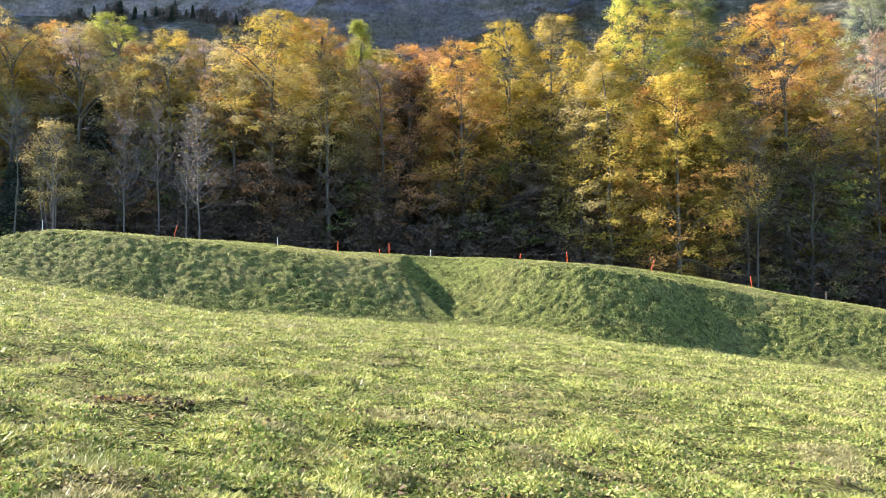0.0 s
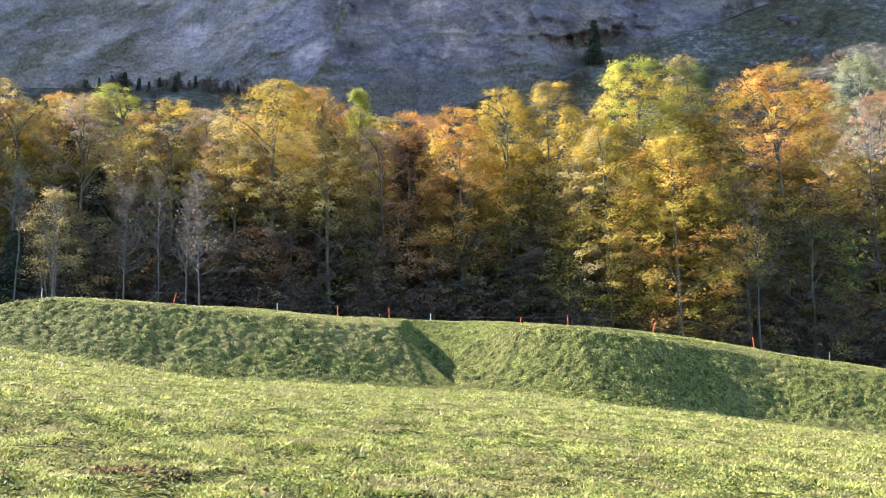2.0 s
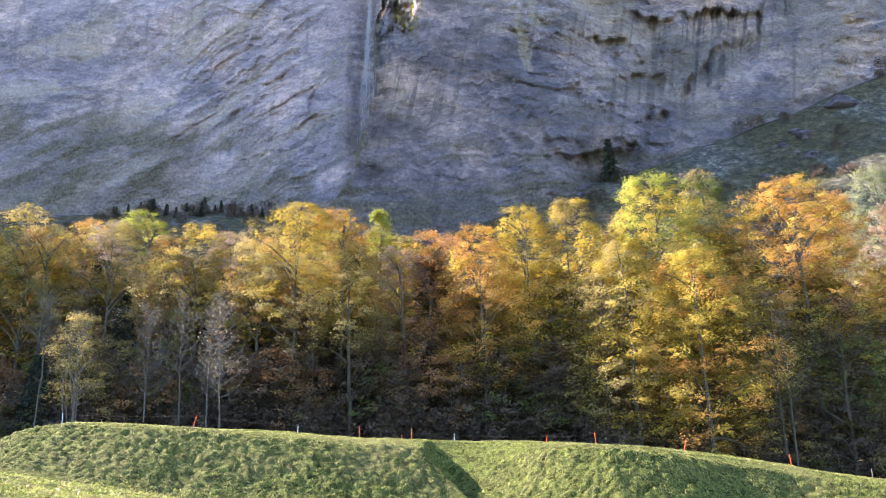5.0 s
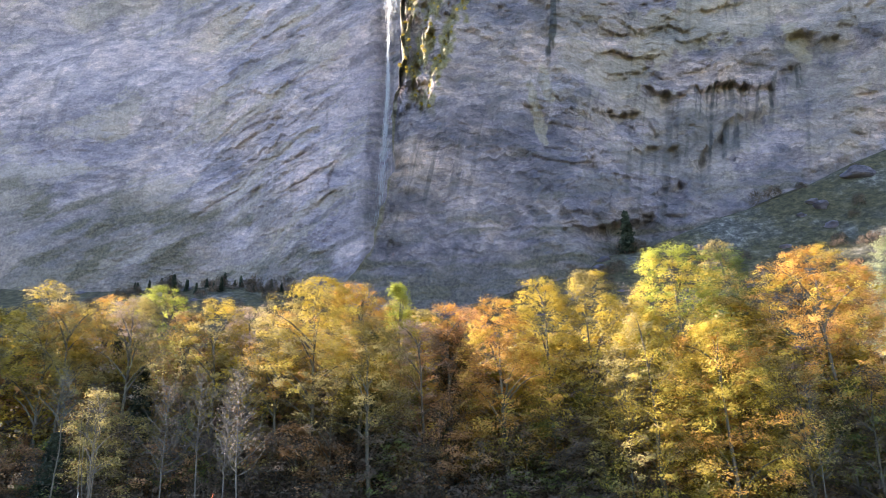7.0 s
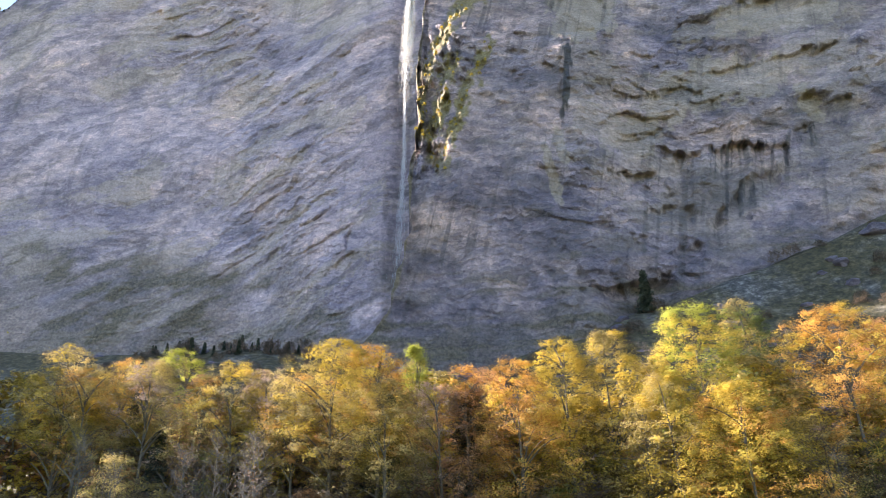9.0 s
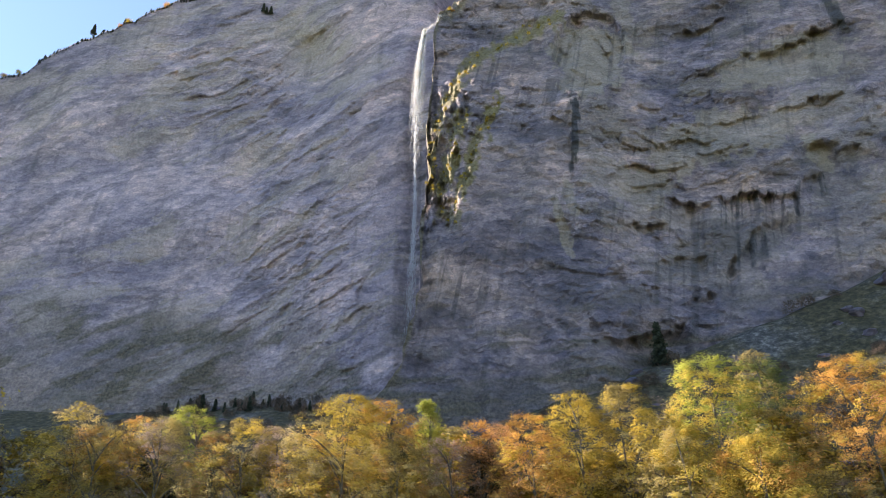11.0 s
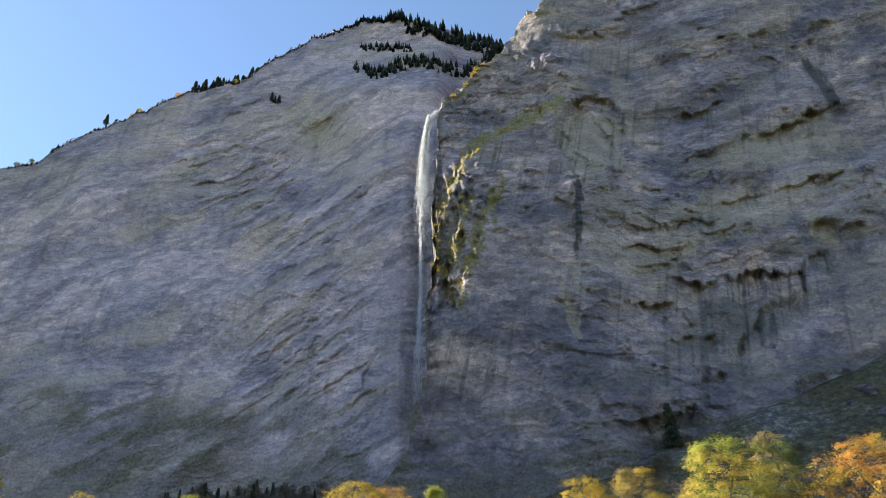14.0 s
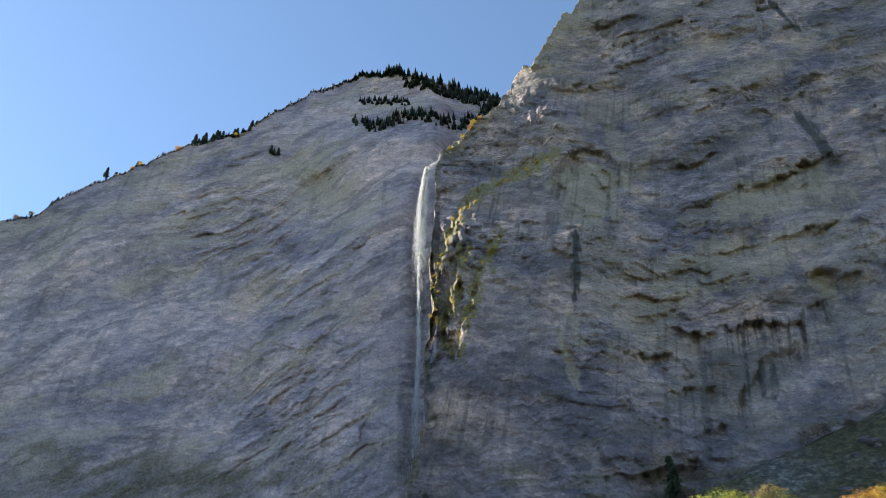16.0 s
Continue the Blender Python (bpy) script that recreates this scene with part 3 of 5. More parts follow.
def depth_right(A, E):
    d = 272 + 0.9 * (E - 20) + 12 * smooth(7, 15, A) + 1.6 * np.clip(E - 36, 0, 9) * smooth(24, 6, A)
    edge = np.interp(E, (20, 27, 33, 38, 42, 44.3, 45.1), (-7.4, -6.6, -6.0, -5.5, -5.0, -4.6, -4.3))
    p = polar(A, E, d)
    u, v = strata_right(p)
    q, w = bed_space(u, v, 121)
    d = d - (fbm(u / 60, v / 38, 0, 3, 122) - 0.5) * (9 + 6 * smooth(4, 14, A))
    fluted = smooth(8, 2, A) * smooth(37, 31, E)
    part_rough = (0.3 + 0.9 * smooth(0.36, 0.62, fbm(u / 34, v / 22, 3, 3, 129))) * (1 - 0.6 * fluted)
    d = d + part_rough * (1.6 * overhangs(q, w, 23, 20, 0.53, 123) + 0.75 * overhangs(q + 30, w, 9.0, 10, 0.53, 124) + 0.7 * overhangs(q, w + 2, 3.6, 6, 0.5, 125))
    j, k = u * 0.75 + v * 0.66 + (fbm(u / 12, v / 12, 4, 3, 135) - 0.5) * 9, v * 0.75 - u * 0.66
    d = d - part_rough * (1.6 * facets(q / 14, w / 9, 126)[0] + 0.9 * facets(q / 5, w / 3.5, 127)[0] + 1.3 * facets(j / 10, k / 14, 136)[0] + 0.8 * facets(j / 3.6, k / 5, 137)[0]) - (fbm(q / 6.0, w / 3.6, 0, 2, 128) - 0.5) * 1.4
    upright = (fbm(u / 6, p[..., 2] / 40, 0, 3, 141) - 0.5) * (3.4 + 2.2 * fluted) * (1 - smooth(4, 10, A)) * smooth(44, 39, E)
    upright = upright + (ridged(u / 5, p[..., 2] / 9, 143) + ridged(u / 2.4, p[..., 2] / 4, 145) * 0.6 - 0.8) * 0.5 * smooth(0.5, -2.5, A) * smooth(0.2, 1.2, A - edge) * smooth(43, 39, E)
    d = d - upright
    # broken steps whose left-hand faces look towards the sun
    for line, size, width, top, even in ((RIB_A, 2.2, 0.24, 80, 1), (RIB_B, 2.4, 0.26, 40.5, 0), (RIB_C, 1.6, 0.22, 40, 0)):
        bent = A + (fbm(A * 1.3, E * 1.3, 0, 4, 153) - 0.5) * 1.6 + (facets(A * 2.5 + E, E * 1.8, 152)[1] - 0.5) * 0.6
        spine = np.interp(E, [e for _, e in line[::-1]], [a for a, _ in line[::-1]])
        across = path_distance(bent, E, line) * np.sign(bent - spine)
        narrow = width * (0.6 + 0.4 * smooth(42, 39, E)) * (0.4 + 1.2 * fbm(A * 2, E * 2, 6, 2, 154))
        size = (size + 5.5 * smooth(39.6, 41.2, E)) * smooth(7.3, 2.5, A) if even else size * (0.25 + 1.3 * smooth(0.35, 0.6, fbm(A * 1.6, E * 1.1, 2, 3, 155)))
        d = d + size * (1 - smooth(-narrow, narrow, across)) * smooth(28.5, 32, E) * (1 - smooth(top - 4.0, top + 1.5, E))
    # the great roof with the hollow and dripping wall below it, and the slanting step lower down
    for roof_a, roof_e, deep, fall, lo, hi in (((13, 16, 20, 23.4, 25.5, 28), (30.4, 30.1, 29.5, 29.3, 29.9, 30.4), 7.0, 5.0, 13, 29),
                                               ((13.5, 16.1, 18.0, 20, 22.5), (22.6, 24.0, 25.6, 27.1, 27.6), 4.5, 2.2, 13.5, 23.5)):
        roof = np.interp(A, roof_a, roof_e) + (fbm(A * 0.9, A * 0, 0, 4, 161) - 0.5) * 1.5
        under = roof - E
        some = smooth(0.3, 0.6, fbm(A * 0.8, E * 0.25, 0, 3, 162))
        d = d + deep * (0.25 + 0.75 * some) * smooth(-0.05, 0.2, under) * (1 - smooth(0.4, fall, under)) * smooth(lo, lo + 2.5, A) * (1 - smooth(hi - 4, hi, A))
    rag = (fbm(A * 0.8, E * 0.8, 0, 4, 163) - 0.5) * 2.2
    lift = (fbm(A * 0.9, E * 1.5, 5, 4, 164) - 0.5) * 1.4
    # the bowl where a great slab has come away: sharp rim, hollow floor
    rim = np.hypot((A - 9.5 + rag * 0.5) / 3.3, (E - 41.6 + lift * 0.5) / 2.75)
    d = d + 7 * smooth(1.05, 0.86, rim) * (0.45 + 0.55 * smooth(-2.5, 2.5, E - 41.6)) - 2.2 * smooth(1.05, 0.7, rim) * facets(A * 1.1 + E * 0.6, E * 0.9, 166)[0]
    # dark roofs and niches elsewhere
    for ca, ce, wa, we, size in ((19.4, 41.1, 2.3, 0.45, 5), (26.5, 38.2, 4.2, 0.6, 6), (26.5, 34.2, 2.2, 0.4, 5), (16.9, 33.9, 2.6, 0.3, 4), (20.5, 34.6, 2.2, 0.3, 3),
                                 (11.6, 28.8, 1.5, 0.7, 6), (25.7, 31.2, 0.9, 0.9, 5), (10.9, 20.9, 2.0, 1.2, 9), (7.1, 36.2, 0.35, 2.4, 2.5), (13.4, 26.2, 0.9, 0.4, 4), (15.5, 25.9, 0.8, 0.4, 4), (12.8, 31.6, 1.6, 0.3, 3)):
        below = (E - ce + lift) / we
        d = d + size * np.exp(-(np.abs(A - ca + rag) / wa) ** 2.5) * np.where(below > 0, np.exp(-(below * 2.2) ** 4), np.exp(-(below / 1.6) ** 2))
    return d


def frayed_edge(A, E):
    """Breaks up the outer edge of the buttress beside the water."""
    edge = np.interp(E, (15.5, 17, 18.8, 20.8, 23.5, 27, 33, 38, 42, 44.3, 45.1), (-14, -11.5, -9.6, -8.2, -7.2, -6.6, -6.0, -5.5, -5.0, -4.6, -4.3))
    jag = (fbm(E * 0.45, E * 0, 0, 4, 171, 0.55) - 0.5) * 1.5
    return A + jag * smooth(3.5, 0.2, A - edge) * smooth(45.5, 43, E)


def blotch(p, size, tall, seed, lo, hi):
    """Ragged patches with frayed lower edges, 0 to 1."""
    x, z = p[..., 0], p[..., 2]
    x = x + (fbm(x / 9, z / 9, 2, 3, seed + 1) - 0.5) * size * 0.9
    z = z + (fbm(x / 2.2, z / 30, 4, 3, seed + 2) - 0.5) * tall * 0.9
    return smooth(lo, hi, fbm(x / size, z / tall, 0, 4, seed))


def marks_left(A, E, p):
    u, v = strata_left(p)
    q, w = bed_space(u, v, 101)
    along = np.stack([q, p[..., 1], w * 2.2], -1)
    n = fbm(p[..., 0] / 30, p[..., 2] / 30, 0, 4, 201)
    pale = 0.55 * blotch(along, 34, 22, 202, 0.53, 0.62) + 0.9 * np.exp(-((A + 16.4) / 3.2) ** 2 - ((E - 42.6) / 2.2) ** 2) * smooth(0.3, 0.6, n + 0.15)
    pale = pale + 0.7 * np.exp(-((A + 8.5) / 4.5) ** 2 - ((E - 48.9) / 0.6) ** 2)
    wet = 0.4 * smooth(1.6, 0.2, path_distance(A + (fbm(A * 2, E * 0.5, 0, 4, 207) - 0.5) * 2.5, E, FALL_LINE)) * smooth(44, 38, E)
    streak = fbm(p[..., 0] / 3.0, p[..., 2] / 60, 0, 3, 211)
    wet = wet + 0.25 * smooth(0.58, 0.72, streak) * smooth(0.45, 0.65, n) + 0.35 * blotch(along, 26, 11, 206, 0.6, 0.68)
    ledge = fbm(p[..., 0] / 16, (p[..., 2] - 0.35 * p[..., 0]) / 6, 0, 4, 221)
    moss = 0.12 * smooth(0.62, 0.74, ledge) * smooth(0.45, 0.6, n)
    # darker and browner towards the foot, with a ragged upper edge
    dark_cover = 0.6 * smooth(2.6, -2.6, E - 19.6 - 2.6 * smooth(-11, -16, A) - 8 * (n - 0.5) - 5 * (ledge - 0.5)) + 0.3 * smooth(0.58, 0.68, ledge) * smooth(25, 21, E)
    tone = 0.35 * facets(q / 17, w / 7, 106)[1] + 0.3 * facets(q / 6, w / 2.6, 107)[1] + 0.6 * smooth(0.34, 0.66, fbm(q / 38, w / 16, 9, 4, 114)) - 0.12
    return {"pale": pale, "wet": wet, "moss": moss, "dark_cover": dark_cover, "tone": tone}


def marks_right(A, E, p):
    u, v = strata_right(p)
    q, w = bed_space(u, v, 121)
    n = fbm(p[..., 0] / 26, p[..., 2] / 20, 0, 4, 231)
    m = fbm(p[..., 0] / 4, p[..., 2] / 4, 0, 3, 241)
    pale = 0.35 * blotch(p, 24, 13, 232, 0.54, 0.6) * smooth(3, 10, A) + 0.15 * blotch(p, 14, 12, 233, 0.54, 0.6)
    # bare faces where slabs have come away
    for ca, ce, wa, we, much in ((9.4, 41.6, 3.1, 2.6, 0.9), (13.2, 43.9, 1.0, 2.0, 0.6), (24.6, 37.4, 5.5, 1.5, 0.9), (18.5, 34.0, 5.5, 2.0, 0.8), (12.2, 31.8, 2.6, 1.6, 0.7), (25.6, 31.0, 0.8, 1.3, 1.0), (26.5, 34.3, 3.0, 1.2, 0.6),
                                 (19.0, 37.5, 3.0, 0.8, 0.5), (14, 46.5, 3.5, 0.8, 0.5), (17, 26.0, 4.5, 1.6, 0.45), (27, 45.5, 4.0, 1.0, 0.5), (5.5, 29.2, 0.45, 2.6, 0.9), (6.3, 31.8, 0.5, 1.4, 0.8), (8.6, 33.0, 1.4, 0.8, 0.5)):
        rim = np.hypot((A - ca + 0.2 * (E - ce)) / wa, (E - ce) / we) + (m - 0.5) * 1.1 + (n - 0.5) * 1.4
        pale = np.maximum(pale, much * smooth(1.05, 0.8, rim))
    # paler along the rim: sunlight on its crags is put into the colour
    pale = pale + 0.9 * smooth(2.6, 0.4, sky_right(A) - E + 3 * (m - 0.5)) * smooth(1, 6, A)
    wet = 0
    rag = (m - 0.5) * 0.5
    for line, width in (([(7.75, 38.5), (7.4, 36.2), (6.7, 33.9)], 0.34), ([(29.0, 41.6), (29.6, 40.2), (29.8, 38.6)], 0.55), ([(31.0, 49), (32, 46.8)], 0.3)):
        wet = wet + 0.95 * smooth(width, width * 0.4, path_distance(A, E, line) + rag * 0.6 + (fbm(p[..., 0] / 1.5, p[..., 2] / 30, 4, 3, 253) - 0.5) * 0.7)
    drip = fbm((p[..., 0] - 0.22 * p[..., 2]) / 1.8, p[..., 2] / 45, 0, 3, 251)
    for roof_el, lo, hi, fall in ((29.8, 15, 28, 3.2), (26.8, 15, 22, 2.6), (41.0, 17, 22, 1.5), (38.6, 6, 9, 3)):
        under = roof_el - E + (fbm(A * 0.9, A * 0, 0, 4, 161) - 0.5) * 1.5
        wet = wet + 0.75 * smooth(0.5, 0.6, drip) * smooth(-0.2, 0.3, under) * (1 - smooth(0.8, fall, under + 2.5 * (m - 0.5))) * smooth(lo, lo + 3, A) * (1 - smooth(hi - 3, hi, A))
    wet = wet + 0.35 * smooth(0.56, 0.72, drip) * smooth(0.52, 0.42, n) + 0.3 * blotch(p, 17, 10, 256, 0.56, 0.64)
    bent = A + (fbm(A * 1.3, E * 1.3, 0, 4, 153) - 0.5) * 1.8
    near = np.minimum(np.minimum(path_distance(bent, E, RIB_A), path_distance(bent, E, RIB_B)), path_distance(bent, E, RIB_C))
    moss = 0.92 * smooth(0.75, 0.3, near + (m - 0.45) * 1.2) * smooth(29.5, 32, E)
    moss = moss + 0.6 * smooth(1.2, 0.1, sky_right(A) - E + (m - 0.5)) * smooth(3.5, 0, A)
    ledge = fbm(p[..., 0] / 30, p[..., 2] / 3, 0, 4, 261)
    moss = moss + 0.15 * smooth(0.6, 0.7, ledge) * smooth(0.45, 0.6, n)
    # a dark brown lower part, broken up by the level ledges
    dark_cover = 0.55 * smooth(1.5, -1.5, E - 20.0 - 7 * (n - 0.5) - 7 * (ledge - 0.5)) + 0.3 * smooth(0.54, 0.64, ledge) * smooth(27, 21, E)
    tone = 0.35 * facets(q / 14, w / 9, 126)[1] + 0.25 * facets(q / 5, w / 3.5, 127)[1] + 0.6 * smooth(0.34, 0.66, fbm(q / 24, w / 12, 9, 4, 134)) - 0.1
    return {"pale": pale, "wet": wet, "moss": moss, "dark_cover": dark_cover, "tone": tone}


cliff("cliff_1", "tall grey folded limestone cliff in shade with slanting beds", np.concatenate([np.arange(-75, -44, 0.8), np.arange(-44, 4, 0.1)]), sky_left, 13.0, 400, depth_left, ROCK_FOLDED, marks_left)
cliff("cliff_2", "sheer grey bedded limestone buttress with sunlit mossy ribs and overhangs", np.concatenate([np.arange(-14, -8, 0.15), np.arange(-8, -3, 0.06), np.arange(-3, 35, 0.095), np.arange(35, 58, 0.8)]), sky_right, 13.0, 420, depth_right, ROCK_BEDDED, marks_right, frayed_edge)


# ---- waterfall: leaping spout, long plume and the thin veil that slides down the rock ----
def streaks(path, widths, cover, seed, count, lengths):
    """Slender, bowed slivers of falling water scattered along a path, thinning out where cover is low."""
    rng = np.random.default_rng(seed)
    pts = np.array(path, float)
    t = np.linspace(0, 1, len(pts))
    vs, fs = [], []
    made = 0
    while made < count:
        u = rng.uniform()
        if rng.uniform() > np.interp(u, t, cover):
            continue
        length = rng.uniform(*lengths)
        span = length / (pts[0, 2] - pts[-1, 2])
        us = np.clip(u + span * np.linspace(-0.5, 0.5, 3), 0, 1)
        line = np.stack([np.interp(us, t, pts[:, k]) for k in range(3)], 1)
        wide = np.interp(us, t, widths)
        off, deep = rng.normal(0, 0.29) + 0.02 * rng.normal() ** 3, rng.normal(0, 0.6)
        line[:, 0] += wide * off
        line[:, 1] += deep + 0.3 * wide * off * off
        half = rng.uniform(0.04, 0.1) * (1.15 - 0.7 * min(1.0, abs(off))) * np.array([0.25, 1, 0.15])
        turn = rng.uniform(0, np.pi)
        across = np.array([np.cos(turn), np.sin(turn), 0])
        left, right = line - across * half[:, None], line + across * half[:, None]
        line = line + np.array([across[1], -across[0], 0]) * half[:, None] * 0.7
        vs.append(np.stack([left, line, right], 1).reshape(-1, 3))
        fs.append(grid_faces(3, 3) + made * 9)
        made += 1
    return np.concatenate(vs), np.concatenate(fs)


def fall_points(angles, depth):
    return [tuple(polar(np.array(a), np.array(e), depth)) for a, e in angles]


waterfall = tagged(new("waterfall"), "thin white waterfall leaping from a notch in the cliff", "waterfall")
for name, angles, depth, widths, cover, count, lengths, seed in (
        ("spout", [(-4.2, 45.5), (-4.5, 44.9), (-5.3, 44.5), (-5.9, 44.1)], 292, (1.6, 2.0, 3.0, 3.6), (0.8, 0.8, 1.0, 1.0), 160, (1.0, 3.0), 1),
        ("plume", [(-5.75, 44.4), (-6.15, 42.9), (-6.35, 41.4), (-6.55, 39.8), (-6.7, 38.2), (-6.78, 36.4), (-6.85, 33.5)], 287, (1.4, 2.8, 4.0, 4.8, 5.2, 5.0, 4.0), (0.9, 1.0, 0.95, 0.6, 0.2, 0.04, 0.0), 12000, (1.2, 4.0), 2),
        ("veil", [(-6.8, 38.0), (-6.85, 35.5), (-6.9, 32.0), (-7.1, 29.0), (-7.3, 26.5), (-7.6, 22.0)], 300, (1.0, 1.1, 1.5, 2.2, 3.4, 4.5), (0.15, 0.7, 1.0, 0.9, 0.6, 0.2), 1700, (1.5, 4), 3)):
    v, f = streaks(fall_points(angles, depth), widths, cover, seed, count, lengths)
    tagged(part(name, mesh_from(name, v, f, [THIN_WATER if name == "veil" else FOAM], True), waterfall), kind="stuff")


# ---- trees ----
def leaf_blades(centres, sizes, rng, up=0.5, lead=None, loose=1.0):
    """Small pointed leaves at the given places, facing mostly upwards, or along lead."""
    n = len(centres)
    nrm = rng.normal(0, 1, (n, 3)) * loose + (0 if lead is None else lead)
    nrm[:, 2] = np.abs(nrm[:, 2]) + up
    nrm /= np.linalg.norm(nrm, axis=1)[:, None]
    a = np.cross(nrm, rng.normal(0, 1, (n, 3)))
    a /= np.linalg.norm(a, axis=1)[:, None] + 1e-9
    b = np.cross(nrm, a)
    s = sizes[:, None]
    v = np.stack([centres - a * s * 1.1, centres + b * s * 0.75 + a * s * 0.35, centres - b * s * 0.6 + a * s * 0.75], 1).reshape(-1, 3)
    return v, np.arange(3 * n).reshape(n, 3)


def clump_field(rng, n, height, low, radius, shape, lean):
    """Places of leaf clumps: mostly near the outside of an uneven crown."""
    h = rng.beta(1.25, 1.15, n)
    ang = rng.uniform(0, 2 * np.pi, n)
    seed = int(rng.integers(999))
    lobes = 0.35 + 0.8 * vnoise(np.cos(ang) * 1.6 + 9, np.sin(ang) * 1.6 + 9, h * 5.0, seed) + 0.5 * vnoise(np.cos(ang) * 3.4 + 9, np.sin(ang) * 3.4 + 9, h * 13.0, seed + 1)
    if shape == "cone":
        r = (1 - h) ** 0.75 * 1.05 + 0.06
    else:
        r = np.sqrt(1 - ((h - 0.38) / 0.64) ** 2) * (1 - 0.1 * smooth(0.55, 1.0, h))
    rad = radius * r * lobes * rng.uniform(0.1, 1.0, n) ** 0.42
    return np.stack([np.cos(ang) * rad + lean * h * radius, np.sin(ang) * rad, low + (height - low) * h], 1)


def broadleaf(name, label, x, y, top, radius, leaf, low=0.3, density=1.0, shape="round", bark=None, seed=0, leaf_size=0.112, second=None, stems=1, group="forest edge trees", detail=1.0):
    rng = np.random.default_rng(seed * 31 + 7)
    zg = float(ground_height(x, y))
    height = top - zg
    tree = tagged(new(name), label, "tree", group)
    tree.location = (x, y, zg)
    bark = bark or BARK
    area = radius * (height * (1 - low))
    n = int(np.clip(area * 5.4 * density, 40, 760))
    spots = clump_field(rng, n, height - 0.4, height * low, radius * 1.42, shape, rng.uniform(-0.15, 0.15))
    # trunk and limbs
    trunk_r = 0.011 * height + 0.05
    for s in range(stems):
        bend = rng.normal(0, 0.35, (7, 2)).cumsum(0) * 0.35
        hs = np.linspace(-0.4, height * 0.9, 7)
        foot = rng.normal(0, 0.5, 2) if stems > 1 else np.zeros(2)
        spreadout = (rng.normal(0, 0.5, 2) * radius * 0.6 if stems > 1 else np.zeros(2))
        stem = np.stack([bend[:, 0] + foot[0] + spreadout[0] * hs / height, bend[:, 1] + foot[1] + spreadout[1] * hs / height, hs], 1)
        stem[0, :2] = foot
        v, f = tube(stem, np.linspace(trunk_r, 0.03, 7) / (1 if stems == 1 else 2.6), 7)
        part("trunk", mesh_from("trunk", v, f, [bark], True), tree)
    picks = rng.permutation(n)[:int(9 * detail) + 3]
    for k in picks:
        tip = spots[k]
        h0 = np.clip(tip[2] - rng.uniform(0.1, 0.3) * height * 0.5 - 0.6, height * 0.12, height * 0.85)
        root = np.array([np.interp(h0, stem[:, 2], stem[:, 0]), np.interp(h0, stem[:, 2], stem[:, 1]), h0])
        u = np.linspace(0, 1, 5)[:, None]
        line = root + (tip - root) * u + np.array([0, 0, 0.12 * np.linalg.norm(tip - root)]) * np.sin(np.pi * u)
        v, f = tube(line, np.linspace(trunk_r * 0.42, 0.02, 5), 5)
        part("limb", mesh_from("limb", v, f, [bark], True), tree)
    # leaves
    groups = [(leaf, np.ones(n, bool))]
    if second:
        mask = vnoise(spots[:, 0] / 2.2 + 50, spots[:, 2] / 2.6, spots[:, 1] / 2.2, seed) > 0.56
        groups = [(leaf, ~mask), (second, mask)]
    per = int(64 * detail)
    for mat, mask in groups:
        sub = spots[mask]
        if not len(sub):
            continue
        m = len(sub)
        size = rng.uniform(0.3, 0.85, m) * (1.12 - 0.4 * np.clip(sub[:, 2] / height, 0, 1) ** 3)
        spray = rng.normal(0, 1, (m * per, 3))
        where = np.repeat(sub, per, 0) + spray * np.repeat(size, per)[:, None] * [0.85, 0.85, 0.42]
        lead = spray * [0.45, 0.45, 0.3] + np.repeat(sub - [0, 0, height * 0.55], per, 0) * [0.16, 0.16, 0.05]
        v, f = leaf_blades(where, rng.uniform(0.6, 1.25, m * per) * leaf_size, rng, 0.8, lead, 0.36)
        part("crown", mesh_from("crown", v, f, [LEAF[mat]]), tree)
    return tree


